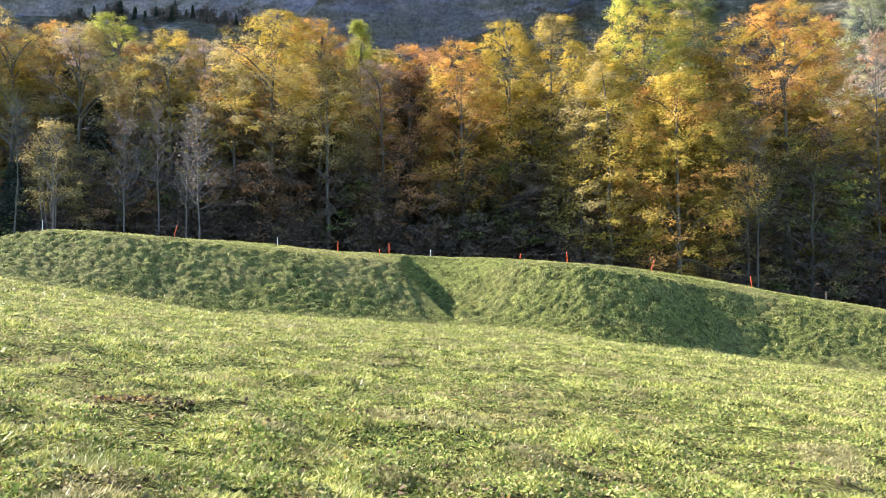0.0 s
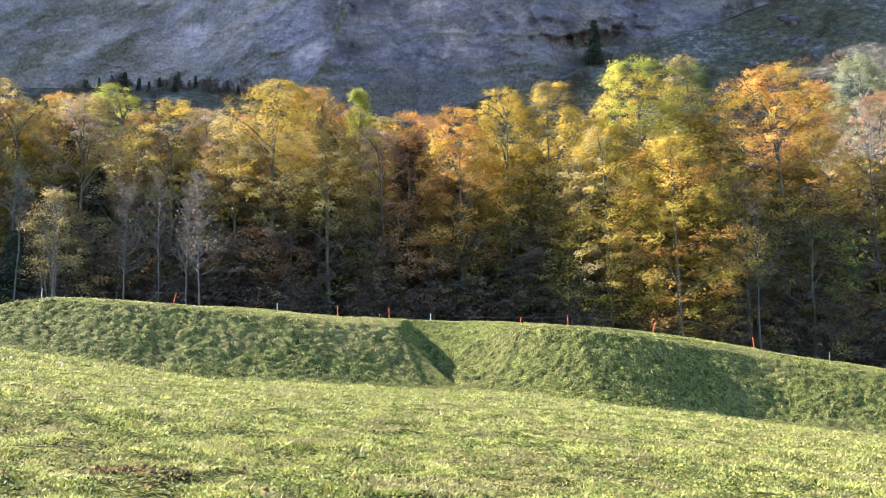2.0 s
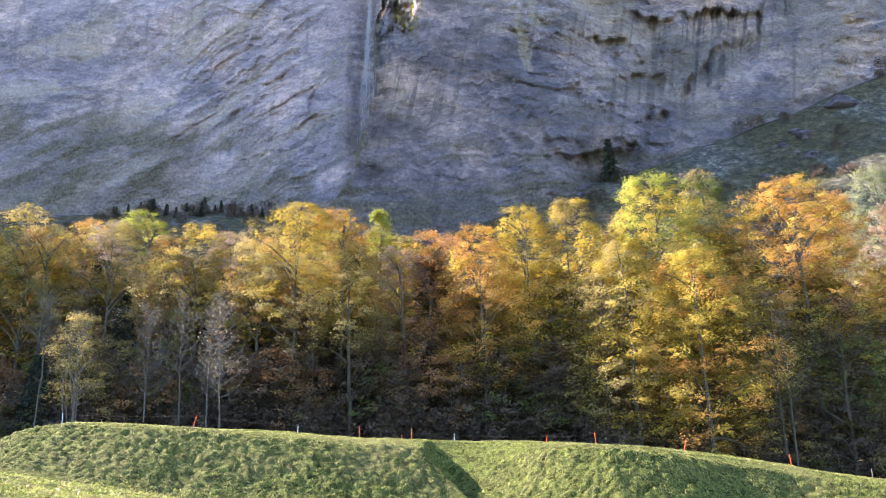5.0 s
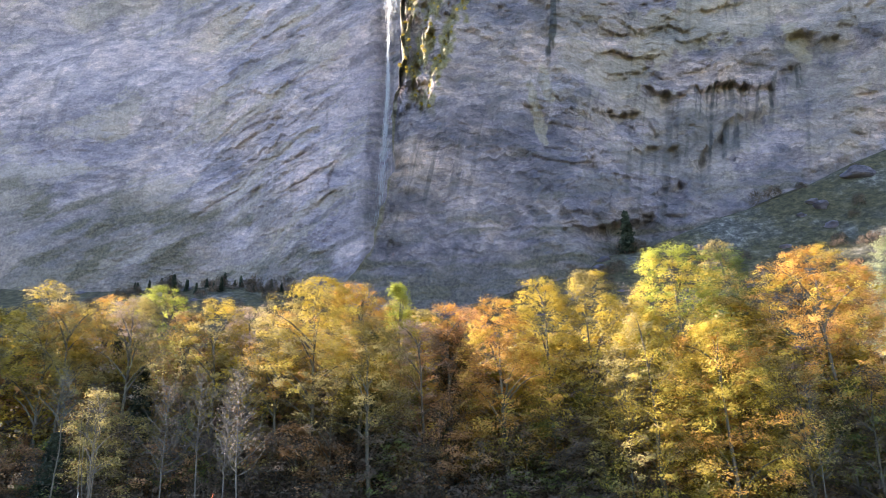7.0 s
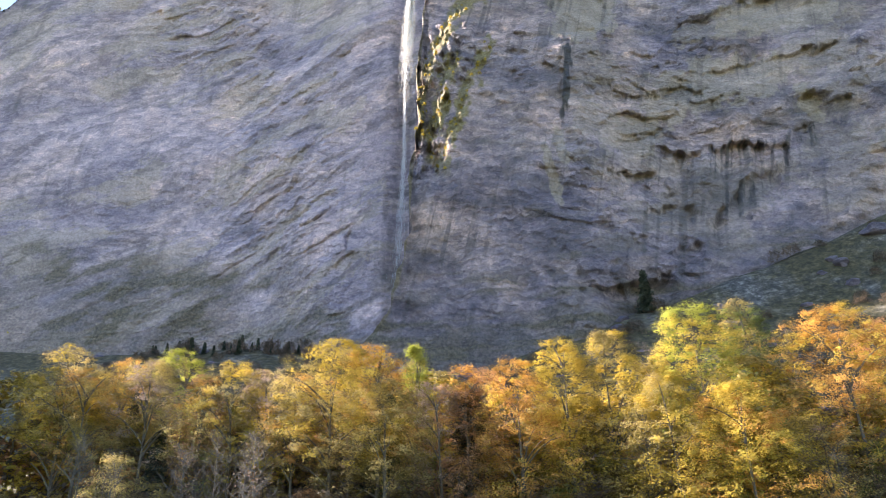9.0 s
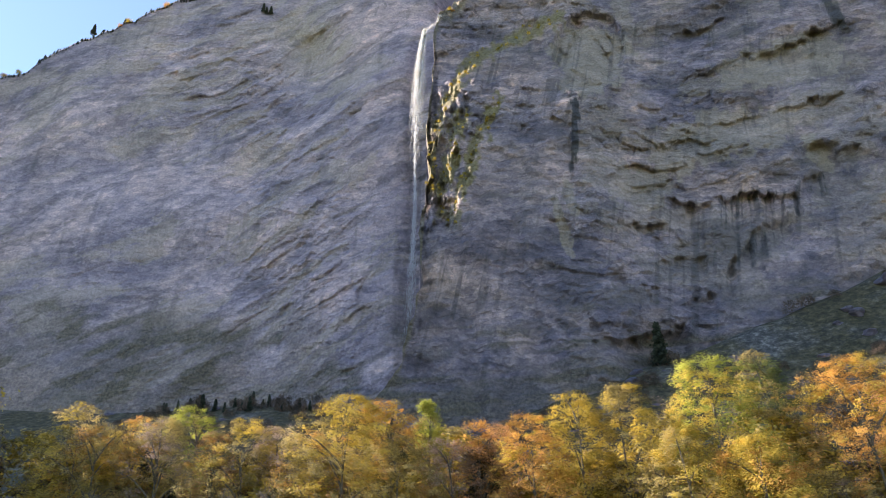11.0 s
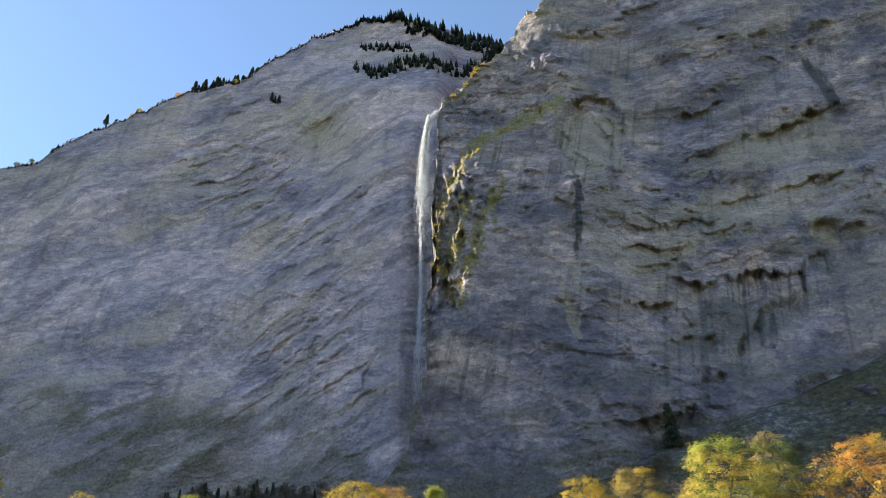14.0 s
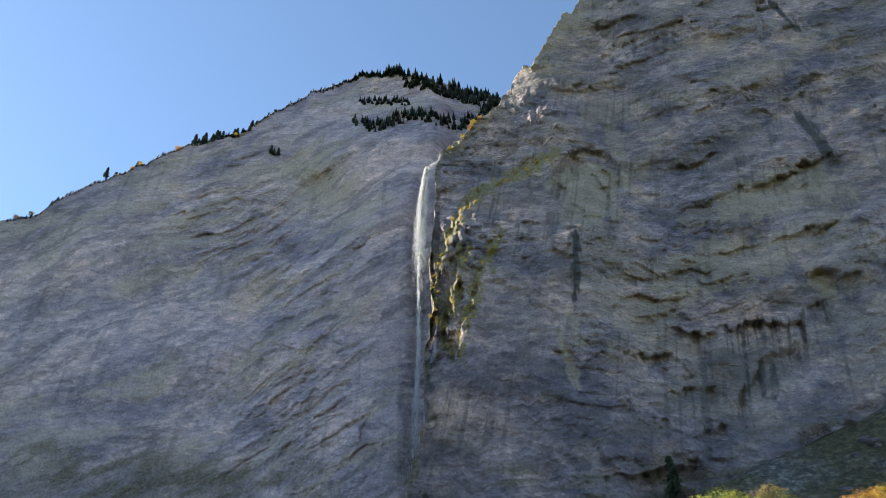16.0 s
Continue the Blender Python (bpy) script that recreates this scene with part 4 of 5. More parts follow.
def bare_tree(name, label, x, y, top, radius, low=0.3, leaf=None, bark=None, seed=0, group="forest edge trees", twigs=240):
    """A leafless tree: stem, rising limbs, and a haze of twigs."""
    rng = np.random.default_rng(seed * 17 + 3)
    zg = float(ground_height(x, y))
    height = top - zg
    tree = tagged(new(name), label, "tree", group)
    tree.location = (x, y, zg)
    bark = bark or TWIG
    hs = np.linspace(-0.4, height * 0.96, 9)
    bend = rng.normal(0, 0.06, (9, 2)).cumsum(0)
    bend[0] = 0
    stem = np.column_stack([bend, hs])
    v, f = tube(stem, np.linspace(0.0055 * height + 0.02, 0.015, 9), 7)
    part("trunk", mesh_from("trunk", v, f, [bark], True), tree)
    pieces, tips = [], []
    for k in range(26):
        h0 = height * (low + (0.94 - low) * (k + rng.uniform()) / 26)
        root = np.array([np.interp(h0, hs, bend[:, 0]), np.interp(h0, hs, bend[:, 1]), h0])
        ang = k * 2.4 + rng.uniform(-0.4, 0.4)
        reach = radius * (1.15 - 0.85 * (h0 / height - low) / (1 - low)) * rng.uniform(0.6, 1.1)
        u = np.linspace(0, 1, 6)
        line = root + np.stack([np.cos(ang) * reach * u, np.sin(ang) * reach * u, reach * (0.35 * u + 0.6 * u * u)], 1)
        line[1:] += rng.normal(0, 0.08, (5, 3))
        v, f = tube(line, np.linspace(0.055, 0.018, 6), 4)
        part("limb", mesh_from("limb", v, f, [bark]), tree)
        tips.append(line)
    for k in range(twigs):
        line = tips[rng.integers(len(tips))]
        i = rng.integers(1, 6)
        d = rng.normal(0, 1, 3) * [1, 1, 0.5] + [0, 0, 0.75]
        d *= rng.uniform(0.5, 1.5) / np.linalg.norm(d)
        u = np.linspace(0, 1, 4)[:, None]
        pieces.append(tube(line[i] + d * u + rng.normal(0, 0.06, (4, 3)), np.linspace(0.02, 0.01, 4), 3))
    v, f = joined(pieces)
    tagged(part("fine_branching", mesh_from("fine_branching", v, f, [bark]), tree), kind="stuff")
    if leaf:
        pts = np.concatenate(tips)
        n = 420
        where = pts[rng.integers(len(pts), size=n)] + rng.normal(0, 0.4, (n, 3))
        v, f = leaf_blades(where, rng.uniform(0.06, 0.12, n), rng)
        part("crown", mesh_from("crown", v, f, [LEAF[leaf]]), tree)
    return tree


def spruce(name, label, x, y, zg, height, radius, seed=0, detail=1.0, group="spruces", needle=1.0):
    """A narrow conifer: stem and drooping whorls of needled boughs."""
    rng = np.random.default_rng(seed * 13 + 5)
    tree = tagged(new(name), label, "tree", group)
    tree.location = (x, y, zg)
    hs = np.linspace(-0.5, height, 5)
    v, f = tube(np.column_stack([hs * 0, hs * 0, hs]), np.linspace(0.012 * height + 0.04, 0.02, 5), 6)
    part("trunk", mesh_from("trunk", v, f, [BARK], True), tree)
    whorls = int(14 + 10 * detail)
    where, size = [], []
    for w in range(whorls):
        h = height * (0.1 + 0.88 * w / whorls)
        reach = radius * (1 - w / whorls) ** 0.85 + 0.1
        for b in range(int(7 + 4 * detail)):
            ang, r = rng.uniform(0, 6.283), reach * rng.uniform(0.65, 1.1)
            for u in np.linspace(0.15, 1, int(3 + 5 * detail)):
                where.append((np.cos(ang) * r * u, np.sin(ang) * r * u, h - 0.35 * r * u + 0.12 * r * u * u))
                size.append((0.34 + 0.16 * (1 - u)) * (0.5 + radius * 0.3) * needle)
    where = np.array(where)
    v, f = leaf_blades(where + rng.normal(0, 0.08 * radius, where.shape), np.array(size), rng, 0.8)
    part("crown", mesh_from("crown", v, f, [LEAF["spruce"]]), tree)
    return tree


def placed_copy(ob, x, y, turn, size):
    c = copy_thing(ob, pose(x, y, float(ground_height(x, y)) - (0.5 if y > 130 else 0.05), 0, 0, turn))
    c.scale = (size, size, size)
    return c


B = broadleaf
B("beech", "tall beech with olive yellow autumn leaves at the forest edge", -55.3, 95, 35.2, 3.8, "olive", 0.48, seed=1, second="yellow")
B("beech", "beech with orange and olive leaves in the forest edge", -50.8, 93, 31.6, 3.6, "olive", 0.48, seed=2, second="orange")
B("maple", "yellow orange maple with a rounded crown", -48.6, 98, 34.2, 3.0, "yellow", 0.53, seed=3, second="orange")
B("beech", "olive brown beech with thinning crown", -43.6, 94, 32.4, 3.8, "olive", 0.48, seed=4, second="mauve")
B("maple", "yellow green maple with a pointed top", -41.0, 97, 34.6, 3.2, "lime", 0.53, seed=5, second="olive")
B("beech", "small rusty brown beech between taller trees", -36.6, 94, 30.2, 2.8, "rust", 0.48, seed=6, second="orange")
B("beech", "broad olive and golden beech crown", -32.4, 93, 31.2, 4.2, "olive", 0.48, seed=7, second="yellow")
B("ash", "pale ash with faded pinkish olive leaves", -28.6, 95, 30.6, 3.8, "mauve", 0.48, seed=8, second="olive")
B("maple", "olive and orange maple with a low crown", -24.0, 92, 28.9, 3.6, "olive", 0.48, seed=9, second="orange")
B("lime_tree", "large lime tree with glowing yellow leaves and grey tips", -19.8, 90, 32.3, 5.2, "yellow", 0.41, 1.15, seed=10, second="olive")
B("maple", "orange yellow maple with a broad crown", -14.4, 92, 32.0, 4.0, "orange", 0.48, seed=11, second="yellow")
B("larch", "slender lime green larch with a pointed top", -10.4, 96, 33.6, 3.0, "olive", 0.3, 1.2, "cone", seed=12, second="lime")
B("beech", "olive green beech below the taller crowns", -12.9, 88, 26.5, 3.8, "olive", 0.43, seed=13, second="olive")
B("ash", "half bare ash with faded mauve brown leaves", -7.1, 92, 27.2, 3.2, "mauve", 0.43, 0.8, seed=14, second="rust")
B("beech", "rusty orange beech with a pointed crown", -4.0, 94, 29.6, 3.0, "rust", 0.43, seed=15, second="orange")
B("beech", "narrow rust coloured beech", -1.2, 97, 30.2, 2.5, "rust", 0.48, seed=16, second="orange")
B("maple", "golden orange maple with sunlit outer leaves", 2.4, 90, 28.9, 4.2, "orange", 0.22, 1.1, seed=17, second="yellow")
B("lime_tree", "bright yellow lime tree with a rounded crown", 7.6, 93, 32.4, 3.9, "yellow", 0.3, 1.1, seed=18, second="yellow")
B("beech", "golden olive beech beside a yellow lime tree", 13.2, 93, 33.0, 4.0, "yellow", 0.3, seed=19, second="olive")
bare_tree("ash", "nearly bare mauve brown ash behind yellow trees", 18.6, 97, 33.6, 3.0, 0.4, "mauve", seed=20)
B("lime_tree", "very tall bright yellow green lime tree", 23.8, 92, 35.4, 5.2, "lime", 0.3, 1.15, seed=21, second="yellow")
B("maple", "tall green maple with a dark crown", 31.2, 96, 37.0, 3.8, "green", 0.2, 1.1, seed=22, second="olive")
B("beech", "pale olive beech with greyish twigs leaning over the meadow", 18.2, 86, 25.2, 4.2, "olive", 0.05, 1.2, seed=23, second="yellow")
B("maple", "golden yellow maple with orange patches and leaves down to the ground", 25.2, 84, 23.8, 5.0, "yellow", 0.03, 1.2, seed=24, second="orange")
bare_tree("ash", "nearly bare ash with mauve twigs", 36.4, 98, 35.8, 2.8, 0.4, "mauve", seed=25)
B("maple", "large orange maple with a ragged crown", 39.9, 92, 34.4, 6.0, "orange", 0.42, 1.1, seed=26, second="yellow")
B("beech", "rust brown beech beside an orange maple", 46.8, 97, 34.2, 3.8, "rust", 0.42, seed=27, second="orange")
B("willow", "pale grey green willow on the slope", 64.6, 118, 45.4, 4.6, "pale", 0.3, 1.0, seed=28)
bare_tree("ash", "bare mauve brown ash on the rising slope", 57.5, 104, 35.5, 4.2, 0.25, "mauve", seed=61)
B("beech", "faded rust beech on the rising slope", 62.0, 108, 36.0, 4.6, "mauve", 0.2, 0.9, seed=62, second="rust")
bare_tree("ash", "bare mauve brown ash at the forest edge", 51.0, 92, 29.5, 4.4, 0.3, "mauve", seed=29)
B("ash", "small ash in the meadow edge with yellow and green leaves", -38.4, 78, 17.4, 1.75, "olive", 0.3, 1.3, seed=30, stems=6, bark=TWIG, leaf_size=0.085, detail=0.8)
bare_tree("birch", "bare pale stemmed birch with fine twigs", -24.1, 78, 18.9, 3.0, 0.22, "mauve", TWIG, seed=31, twigs=320)
bare_tree("birch", "slender bare birch beside another", -25.6, 79, 17.4, 2.0, 0.25, None, TWIG, seed=32)
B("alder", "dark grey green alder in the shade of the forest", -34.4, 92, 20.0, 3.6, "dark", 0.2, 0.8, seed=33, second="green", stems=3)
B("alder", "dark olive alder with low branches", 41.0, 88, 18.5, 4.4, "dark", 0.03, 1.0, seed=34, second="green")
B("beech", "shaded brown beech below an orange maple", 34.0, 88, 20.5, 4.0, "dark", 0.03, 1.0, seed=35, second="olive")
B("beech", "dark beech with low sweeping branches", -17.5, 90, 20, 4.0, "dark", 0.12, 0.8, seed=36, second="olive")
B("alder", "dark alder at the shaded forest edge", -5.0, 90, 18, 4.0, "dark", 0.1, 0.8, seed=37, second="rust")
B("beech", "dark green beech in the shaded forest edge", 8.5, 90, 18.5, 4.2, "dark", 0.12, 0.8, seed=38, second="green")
spruce("spruce", "dark green spruce between autumn trees", -47.5, 99, float(ground_height(-47.5, 99)), 26.5, 2.4, 1, 2.2, needle=0.5)
spruce("spruce", "dark spruce with hanging boughs at the meadow edge", -48.0, 88, float(ground_height(-48.0, 88)), 10.5, 2.8, 2, 2.4, needle=0.4)

bare_tree("ash", "bare grey ash in the shaded forest edge", -33.6, 83, 19.0, 3.2, 0.3, "mauve", seed=71)
bare_tree("ash", "bare grey ash beside another in the shade", -30.4, 84, 20.4, 2.6, 0.35, None, seed=72)
bare_tree("alder", "slender bare alder with dark stem", -45.6, 84, 21.0, 1.8, 0.6, None, BARK, seed=73)
bare_tree("alder", "slim bare alder leaning in the forest edge", -42.4, 85, 19.5, 1.6, 0.6, None, BARK, seed=74)
bare_tree("ash", "bare pale stemmed ash among yellow trees", 15.2, 86, 21.5, 2.2, 0.5, "olive", BARK_PALE, seed=75)
bare_tree("ash", "bare pale stemmed ash under golden crowns", 33.0, 83, 17.0, 2.4, 0.4, "olive", BARK_PALE, seed=76)
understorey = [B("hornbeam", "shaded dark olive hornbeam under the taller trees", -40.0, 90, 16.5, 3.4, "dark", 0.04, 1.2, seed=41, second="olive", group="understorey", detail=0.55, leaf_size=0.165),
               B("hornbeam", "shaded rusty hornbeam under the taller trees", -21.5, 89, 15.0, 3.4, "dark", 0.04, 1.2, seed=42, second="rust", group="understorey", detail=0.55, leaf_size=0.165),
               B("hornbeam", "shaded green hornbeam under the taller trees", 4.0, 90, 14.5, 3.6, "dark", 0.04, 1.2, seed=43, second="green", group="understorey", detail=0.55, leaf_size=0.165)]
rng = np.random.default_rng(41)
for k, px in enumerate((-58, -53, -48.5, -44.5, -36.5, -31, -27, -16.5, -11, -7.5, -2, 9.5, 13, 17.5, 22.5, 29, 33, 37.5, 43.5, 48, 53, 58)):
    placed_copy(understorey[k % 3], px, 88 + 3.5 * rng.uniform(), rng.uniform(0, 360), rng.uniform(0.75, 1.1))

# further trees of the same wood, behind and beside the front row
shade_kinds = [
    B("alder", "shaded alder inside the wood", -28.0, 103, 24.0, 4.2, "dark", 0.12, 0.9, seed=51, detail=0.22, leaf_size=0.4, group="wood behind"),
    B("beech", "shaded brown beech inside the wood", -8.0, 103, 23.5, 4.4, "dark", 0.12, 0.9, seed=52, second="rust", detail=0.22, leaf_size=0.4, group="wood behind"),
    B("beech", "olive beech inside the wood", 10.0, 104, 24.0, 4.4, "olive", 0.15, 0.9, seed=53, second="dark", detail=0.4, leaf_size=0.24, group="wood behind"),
    B("maple", "golden maple inside the wood", 30.0, 105, 25.5, 4.4, "yellow", 0.2, 0.9, seed=54, second="olive", detail=0.4, leaf_size=0.24, group="wood behind"),
    spruce("spruce", "dark spruce inside the wood", -18.0, 104, float(ground_height(-18.0, 104)), 20.0, 3.2, 55, 0.8, "wood behind"),
]
rng = np.random.default_rng(77)
for k in range(56):
    px = -66 + 132 * (k % 36 + rng.uniform(0.1, 0.9)) / 36
    py = (96 + 6 * rng.uniform()) if k < 36 else (104 + 12 * rng.uniform())
    if abs(px - 64) < 6:
        continue
    placed_copy(shade_kinds[int(rng.integers(5))], px, py, rng.uniform(0, 360), rng.uniform(0.95, 1.2))
for k in range(15):
    placed_copy(shade_kinds[(0, 2, 3, 2)[k % 4]], 12 + 3.2 * k + rng.uniform(-1, 1), 94.5 + 5 * rng.uniform(), rng.uniform(0, 360), rng.uniform(1.1, 1.3))
# unseen trees at both sides; the left ones are added to shade the wood
for side in (-1, 1):
    for k in range(18 if side < 0 else 9):
        px = side * ((70 + 3 * k if side < 0 else 60 + 7.5 * k) + rng.uniform(-2, 2))
        py = (88 + 16 * rng.uniform()) if side < 0 else (74 + 22 * rng.uniform())
        placed_copy(shade_kinds[int(rng.integers(5))], px, py, rng.uniform(0, 360), rng.uniform(1.1, 1.45) if side < 0 else rng.uniform(0.95, 1.25))


def shrub(name, label, x, y, height, radius, leaf, seed, second=None):
    rng = np.random.default_rng(seed)
    bush = tagged(new(name), label, "shrub", "undergrowth")
    bush.location = (x, y, float(ground_height(x, y)))
    n = 60
    h, ang = rng.uniform(0.05, 1, n), rng.uniform(0, 6.283, n)
    rad = radius * np.sqrt(1 - 0.75 * h * h) * rng.uniform(0.2, 1, n) ** 0.5
    spots = np.stack([np.cos(ang) * rad, np.sin(ang) * rad, h * height], 1)
    for k in range(7):
        u = np.linspace(0, 1, 4)[:, None]
        v, f = tube(np.array([0, 0, -0.2]) + (spots[k * 8] + [0, 0, 0.2]) * u, np.linspace(0.03, 0.01, 4), 4)
        part("stem", mesh_from("stem", v, f, [BARK]), bush)
    where = np.repeat(spots, 16, 0) + rng.normal(0, 0.42, (n * 16, 3))
    where[:, 2] = np.maximum(where[:, 2], 0.05)
    v, f = leaf_blades(where, rng.uniform(0.13, 0.27, n * 16), rng)
    part("foliage", mesh_from("foliage", v, f, [LEAF[leaf]]), bush)
    return bush


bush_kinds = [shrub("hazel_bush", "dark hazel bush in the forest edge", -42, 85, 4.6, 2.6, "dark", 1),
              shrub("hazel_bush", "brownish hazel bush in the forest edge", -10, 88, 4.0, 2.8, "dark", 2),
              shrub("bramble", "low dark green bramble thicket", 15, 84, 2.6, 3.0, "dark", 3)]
for k in range(60):
    px = -60 + 120 * (k + rng.uniform(0.1, 0.9)) / 60
    placed_copy(bush_kinds[int(rng.integers(3))], px, 85 + 9 * rng.uniform(), rng.uniform(0, 360), rng.uniform(0.7, 1.25))

# spruces on the cliff terraces, the rim and the scree
far_spruce = [spruce("spruce", "small dark spruce on a cliff terrace", 0, 700 + 30 * k, -300, 15, 3.4, 80 + k, 1.1, "spruces on the cliff") for k in range(2)]


def on_cliff(ob, az, el, depth, size, turn=0.0):
    depth = depth + 0.5
    p = polar(np.array(az), np.array(el), depth)
    c = copy_thing(ob, pose(float(p[0]), float(p[1]), float(p[2]), 0, 0, turn))
    c.scale = (size, size, size)
    return c


def rim_depth(az, el):
    return float(depth_left(np.array([az]), np.array([el]))[0])


def rim_wood(name, label, places):
    """A far wood as one mesh: narrow spruces with ragged tiers, at (az, el, size) on the cliff."""
    pieces = []
    for az, el, size in places:
        foot = polar(np.array(az), np.array(el), rim_depth(az, el) - 0.5)
        high, wide = 15 * size, rng.uniform(2.2, 3.2) * size
        pieces.append(tube(foot + np.array([(0, 0, -1.0), (0, 0, high * 0.5), (0, 0, high)]), (0.25 * size, 0.15 * size, 0.05), 3))
        for tier in range(9):
            h, reach = high * (0.08 + 0.9 * tier / 9), wide * (1 - tier / 9) + 0.15
            n = 7
            ang = np.arange(n) * 2 * np.pi / n + rng.uniform(0, 6)
            out = reach * rng.uniform(0.6, 1.15, n)
            tip = np.stack([np.cos(ang) * out, np.sin(ang) * out, h - 0.3 * out], 1)
            side = np.stack([-np.sin(ang), np.cos(ang), 0 * ang], 1) * (0.42 * reach + 0.1)
            core = np.tile([0, 0, h + high * 0.16], (n, 1))
            v = foot + np.stack([core, tip * [0.6, 0.6, 1] - side, tip, tip * [0.6, 0.6, 1] + side], 1).reshape(-1, 3)
            pieces.append((v, np.arange(4 * n).reshape(n, 4)))
    v, f = joined(pieces)
    return tagged(new(name, mesh_from(name, v, f, [LEAF["spruce"]])), label, "spruces", kind="stuff")


crest, benches = [], []
for k in range(300):
    az = -18 + 21 * ((k + rng.uniform(0, 1)) / 300) ** 0.75
    low = rng.uniform(0.0, 0.25) if az < -8 else rng.uniform(0.0, 1.0)
    crest.append((az, float(sky_left(np.array([az]))[0]) - low, rng.uniform(0.35, 0.8) * (0.3 if az < -13.5 else 0.55 if az < -10 else 1.0)))
for k in range(170):
    az = -13.8 + 15.5 * rng.uniform(0, 1) ** 0.8
    benches.append((az, 47.7 + 0.4 * math.sin(az * 0.7) + rng.uniform(-0.4, 0.4), rng.uniform(0.25, 0.6)))
for k in range(40):
    az = -12.8 + 5.5 * (k + rng.uniform(0, 1)) / 40
    benches.append((az, 49.0 + rng.uniform(-0.2, 0.2), rng.uniform(0.2, 0.5)))
for k in range(170):
    az = -41 + 24 * (k + rng.uniform(0, 1)) / 170
    crest.append((az, float(sky_left(np.array([az]))[0]) - 0.1, rng.uniform(0.06, 0.2) * (1.6 if -28.5 < az < -23.5 else 1.0)))
rim_wood("spruce_wood", "dark spruce wood along the crest of the cliff", crest)
rim_wood("spruce_wood", "bands of dark spruces on ledges below the crest", benches)
for k in range(62):
    az = (-41 + 26 * rng.uniform()) if k > 16 else (-28.5 + 5.0 * rng.uniform())
    el = float(sky_left(np.array([az]))[0])
    on_cliff(far_spruce[k % 2], az, el - 0.12, rim_depth(az, el) + 2, rng.uniform(0.12, 0.34) if k > 16 else rng.uniform(0.35, 0.75))
for az, el, size in ((-21.3, 44.7, 0.5), (-21.0, 44.6, 0.4), (-20.6, 44.65, 0.45), (-35.1, 40.5, 0.6), (1.7, 48.6, 0.6), (2.2, 48.9, 0.45)):
    on_cliff(far_spruce[0], az, el, rim_depth(az, el) - 2, size)
for k in range(22):
    az = -25.5 + 11 * (k + rng.uniform()) / 22
    depth = 266 + 14 * rng.uniform()
    placed_copy(far_spruce[k % 2], depth * math.tan(radians(az)), depth, rng.uniform(0, 360), rng.uniform(0.2, 0.45) * (1.2 if -23 < az < -19 else 0.8))
placed_copy(far_spruce[0], 55.0, 272, 0, 1.15)
for ob in far_spruce:
    for o in (*ob.children_recursive, ob):
        bpy.data.objects.remove(o)

for k in range(70):
    depth = 228 + 50 * rng.uniform()
    placed_copy(bush_kinds[int(rng.integers(3))], depth * math.tan(radians(-32 + 65 * rng.uniform())), depth, rng.uniform(0, 360), rng.uniform(0.6, 1.5))

for k in range(26):
    depth = 258 + 20 * rng.uniform()
    placed_copy(bush_kinds[int(rng.integers(3))], depth * math.tan(radians(-26 + 15 * rng.uniform())), depth, rng.uniform(0, 360), rng.uniform(0.6, 1.3))

# golden bushes on the rim beside the waterfall notch
gold = shrub("rim_bush", "small golden bush on the cliff", 0, 700, 3.0, 2.2, "yellow", 9)
rust = shrub("rim_bush", "small orange bush on the cliff rim", 0, 720, 3.0, 2.2, "orange", 10)
for k, (az, el, size) in enumerate(((-3.2, 45.6, 0.9), (-2.9, 45.5, 0.7), (-1.9, 46.4, 0.8), (-1.0, 47.0, 0.9), (-0.6, 47.3, 1.1), (0.1, 47.6, 0.8), (-24.9, 45.4, 1.1), (-29.8, 43.6, 1.3), (-32.6, 41.9, 1.2), (-33.2, 41.5, 0.9), (-39.5, 36.7, 1.0), (-40.4, 36.2, 1.1))):
    depth = float(depth_right(np.array([az]), np.array([el]))[0]) if az > -5 else rim_depth(az, el)
    on_cliff((gold, rust)[k % 2], az, el, depth - 1, size * 0.75)
# added along the ribs so that their sunlit line shows yellow
for line, reach in ((RIB_A, 66), (RIB_B, 24), (RIB_C, 12)):
    spine = np.array(line)
    for k in range(reach):
        u = (k + rng.uniform()) / reach * (len(line) - 1)
        az, el = (float(np.interp(u, np.arange(len(line)), spine[:, i])) + rng.normal(0, 0.22) for i in (0, 1))
        if el > 30.5:
            on_cliff(gold, az, el, float(depth_right(np.array([az]), np.array([el]))[0]) - 1.2, rng.uniform(0.2, 0.42), rng.uniform(0, 360))
for ob in (gold, rust):
    for o in (*ob.children_recursive, ob):
        bpy.data.objects.remove(o)


# ---- pasture fence along the crest ----
fence = tagged(new("pasture_fence"), "electric pasture fence of orange and white stakes with thin wires", "fence", kind="structure")


def stake(x, y, height, lean, material, name):
    zg = float(ground_height(x, y))
    rows = [(0, 0, -0.15), (lean * 0.3, 0, height * 0.33), (lean * 0.7, 0, height * 0.66), (lean, 0, height * 0.94), (lean, 0, height)]
    v, f = tube(np.array(rows), (0.032, 0.032, 0.03, 0.03, 0.016), 8)
    body = part(name, mesh_from(name, v, f, [material], True), fence)
    body.location = (x, y, zg)
    for h in (0.55, 0.9):
        v, f = tube(np.array([(0, -0.09, 0), (0.02, -0.03, 0.0), (0, 0.03, 0.0)]) + [lean * h, 0, height * h], (0.02, 0.028, 0.02), 6)
        clip = part("wire_clip", mesh_from("wire_clip", v, f, [material], True), body)
    return Vector((x + lean * 0.9, y - 0.04, zg + height * 0.9))


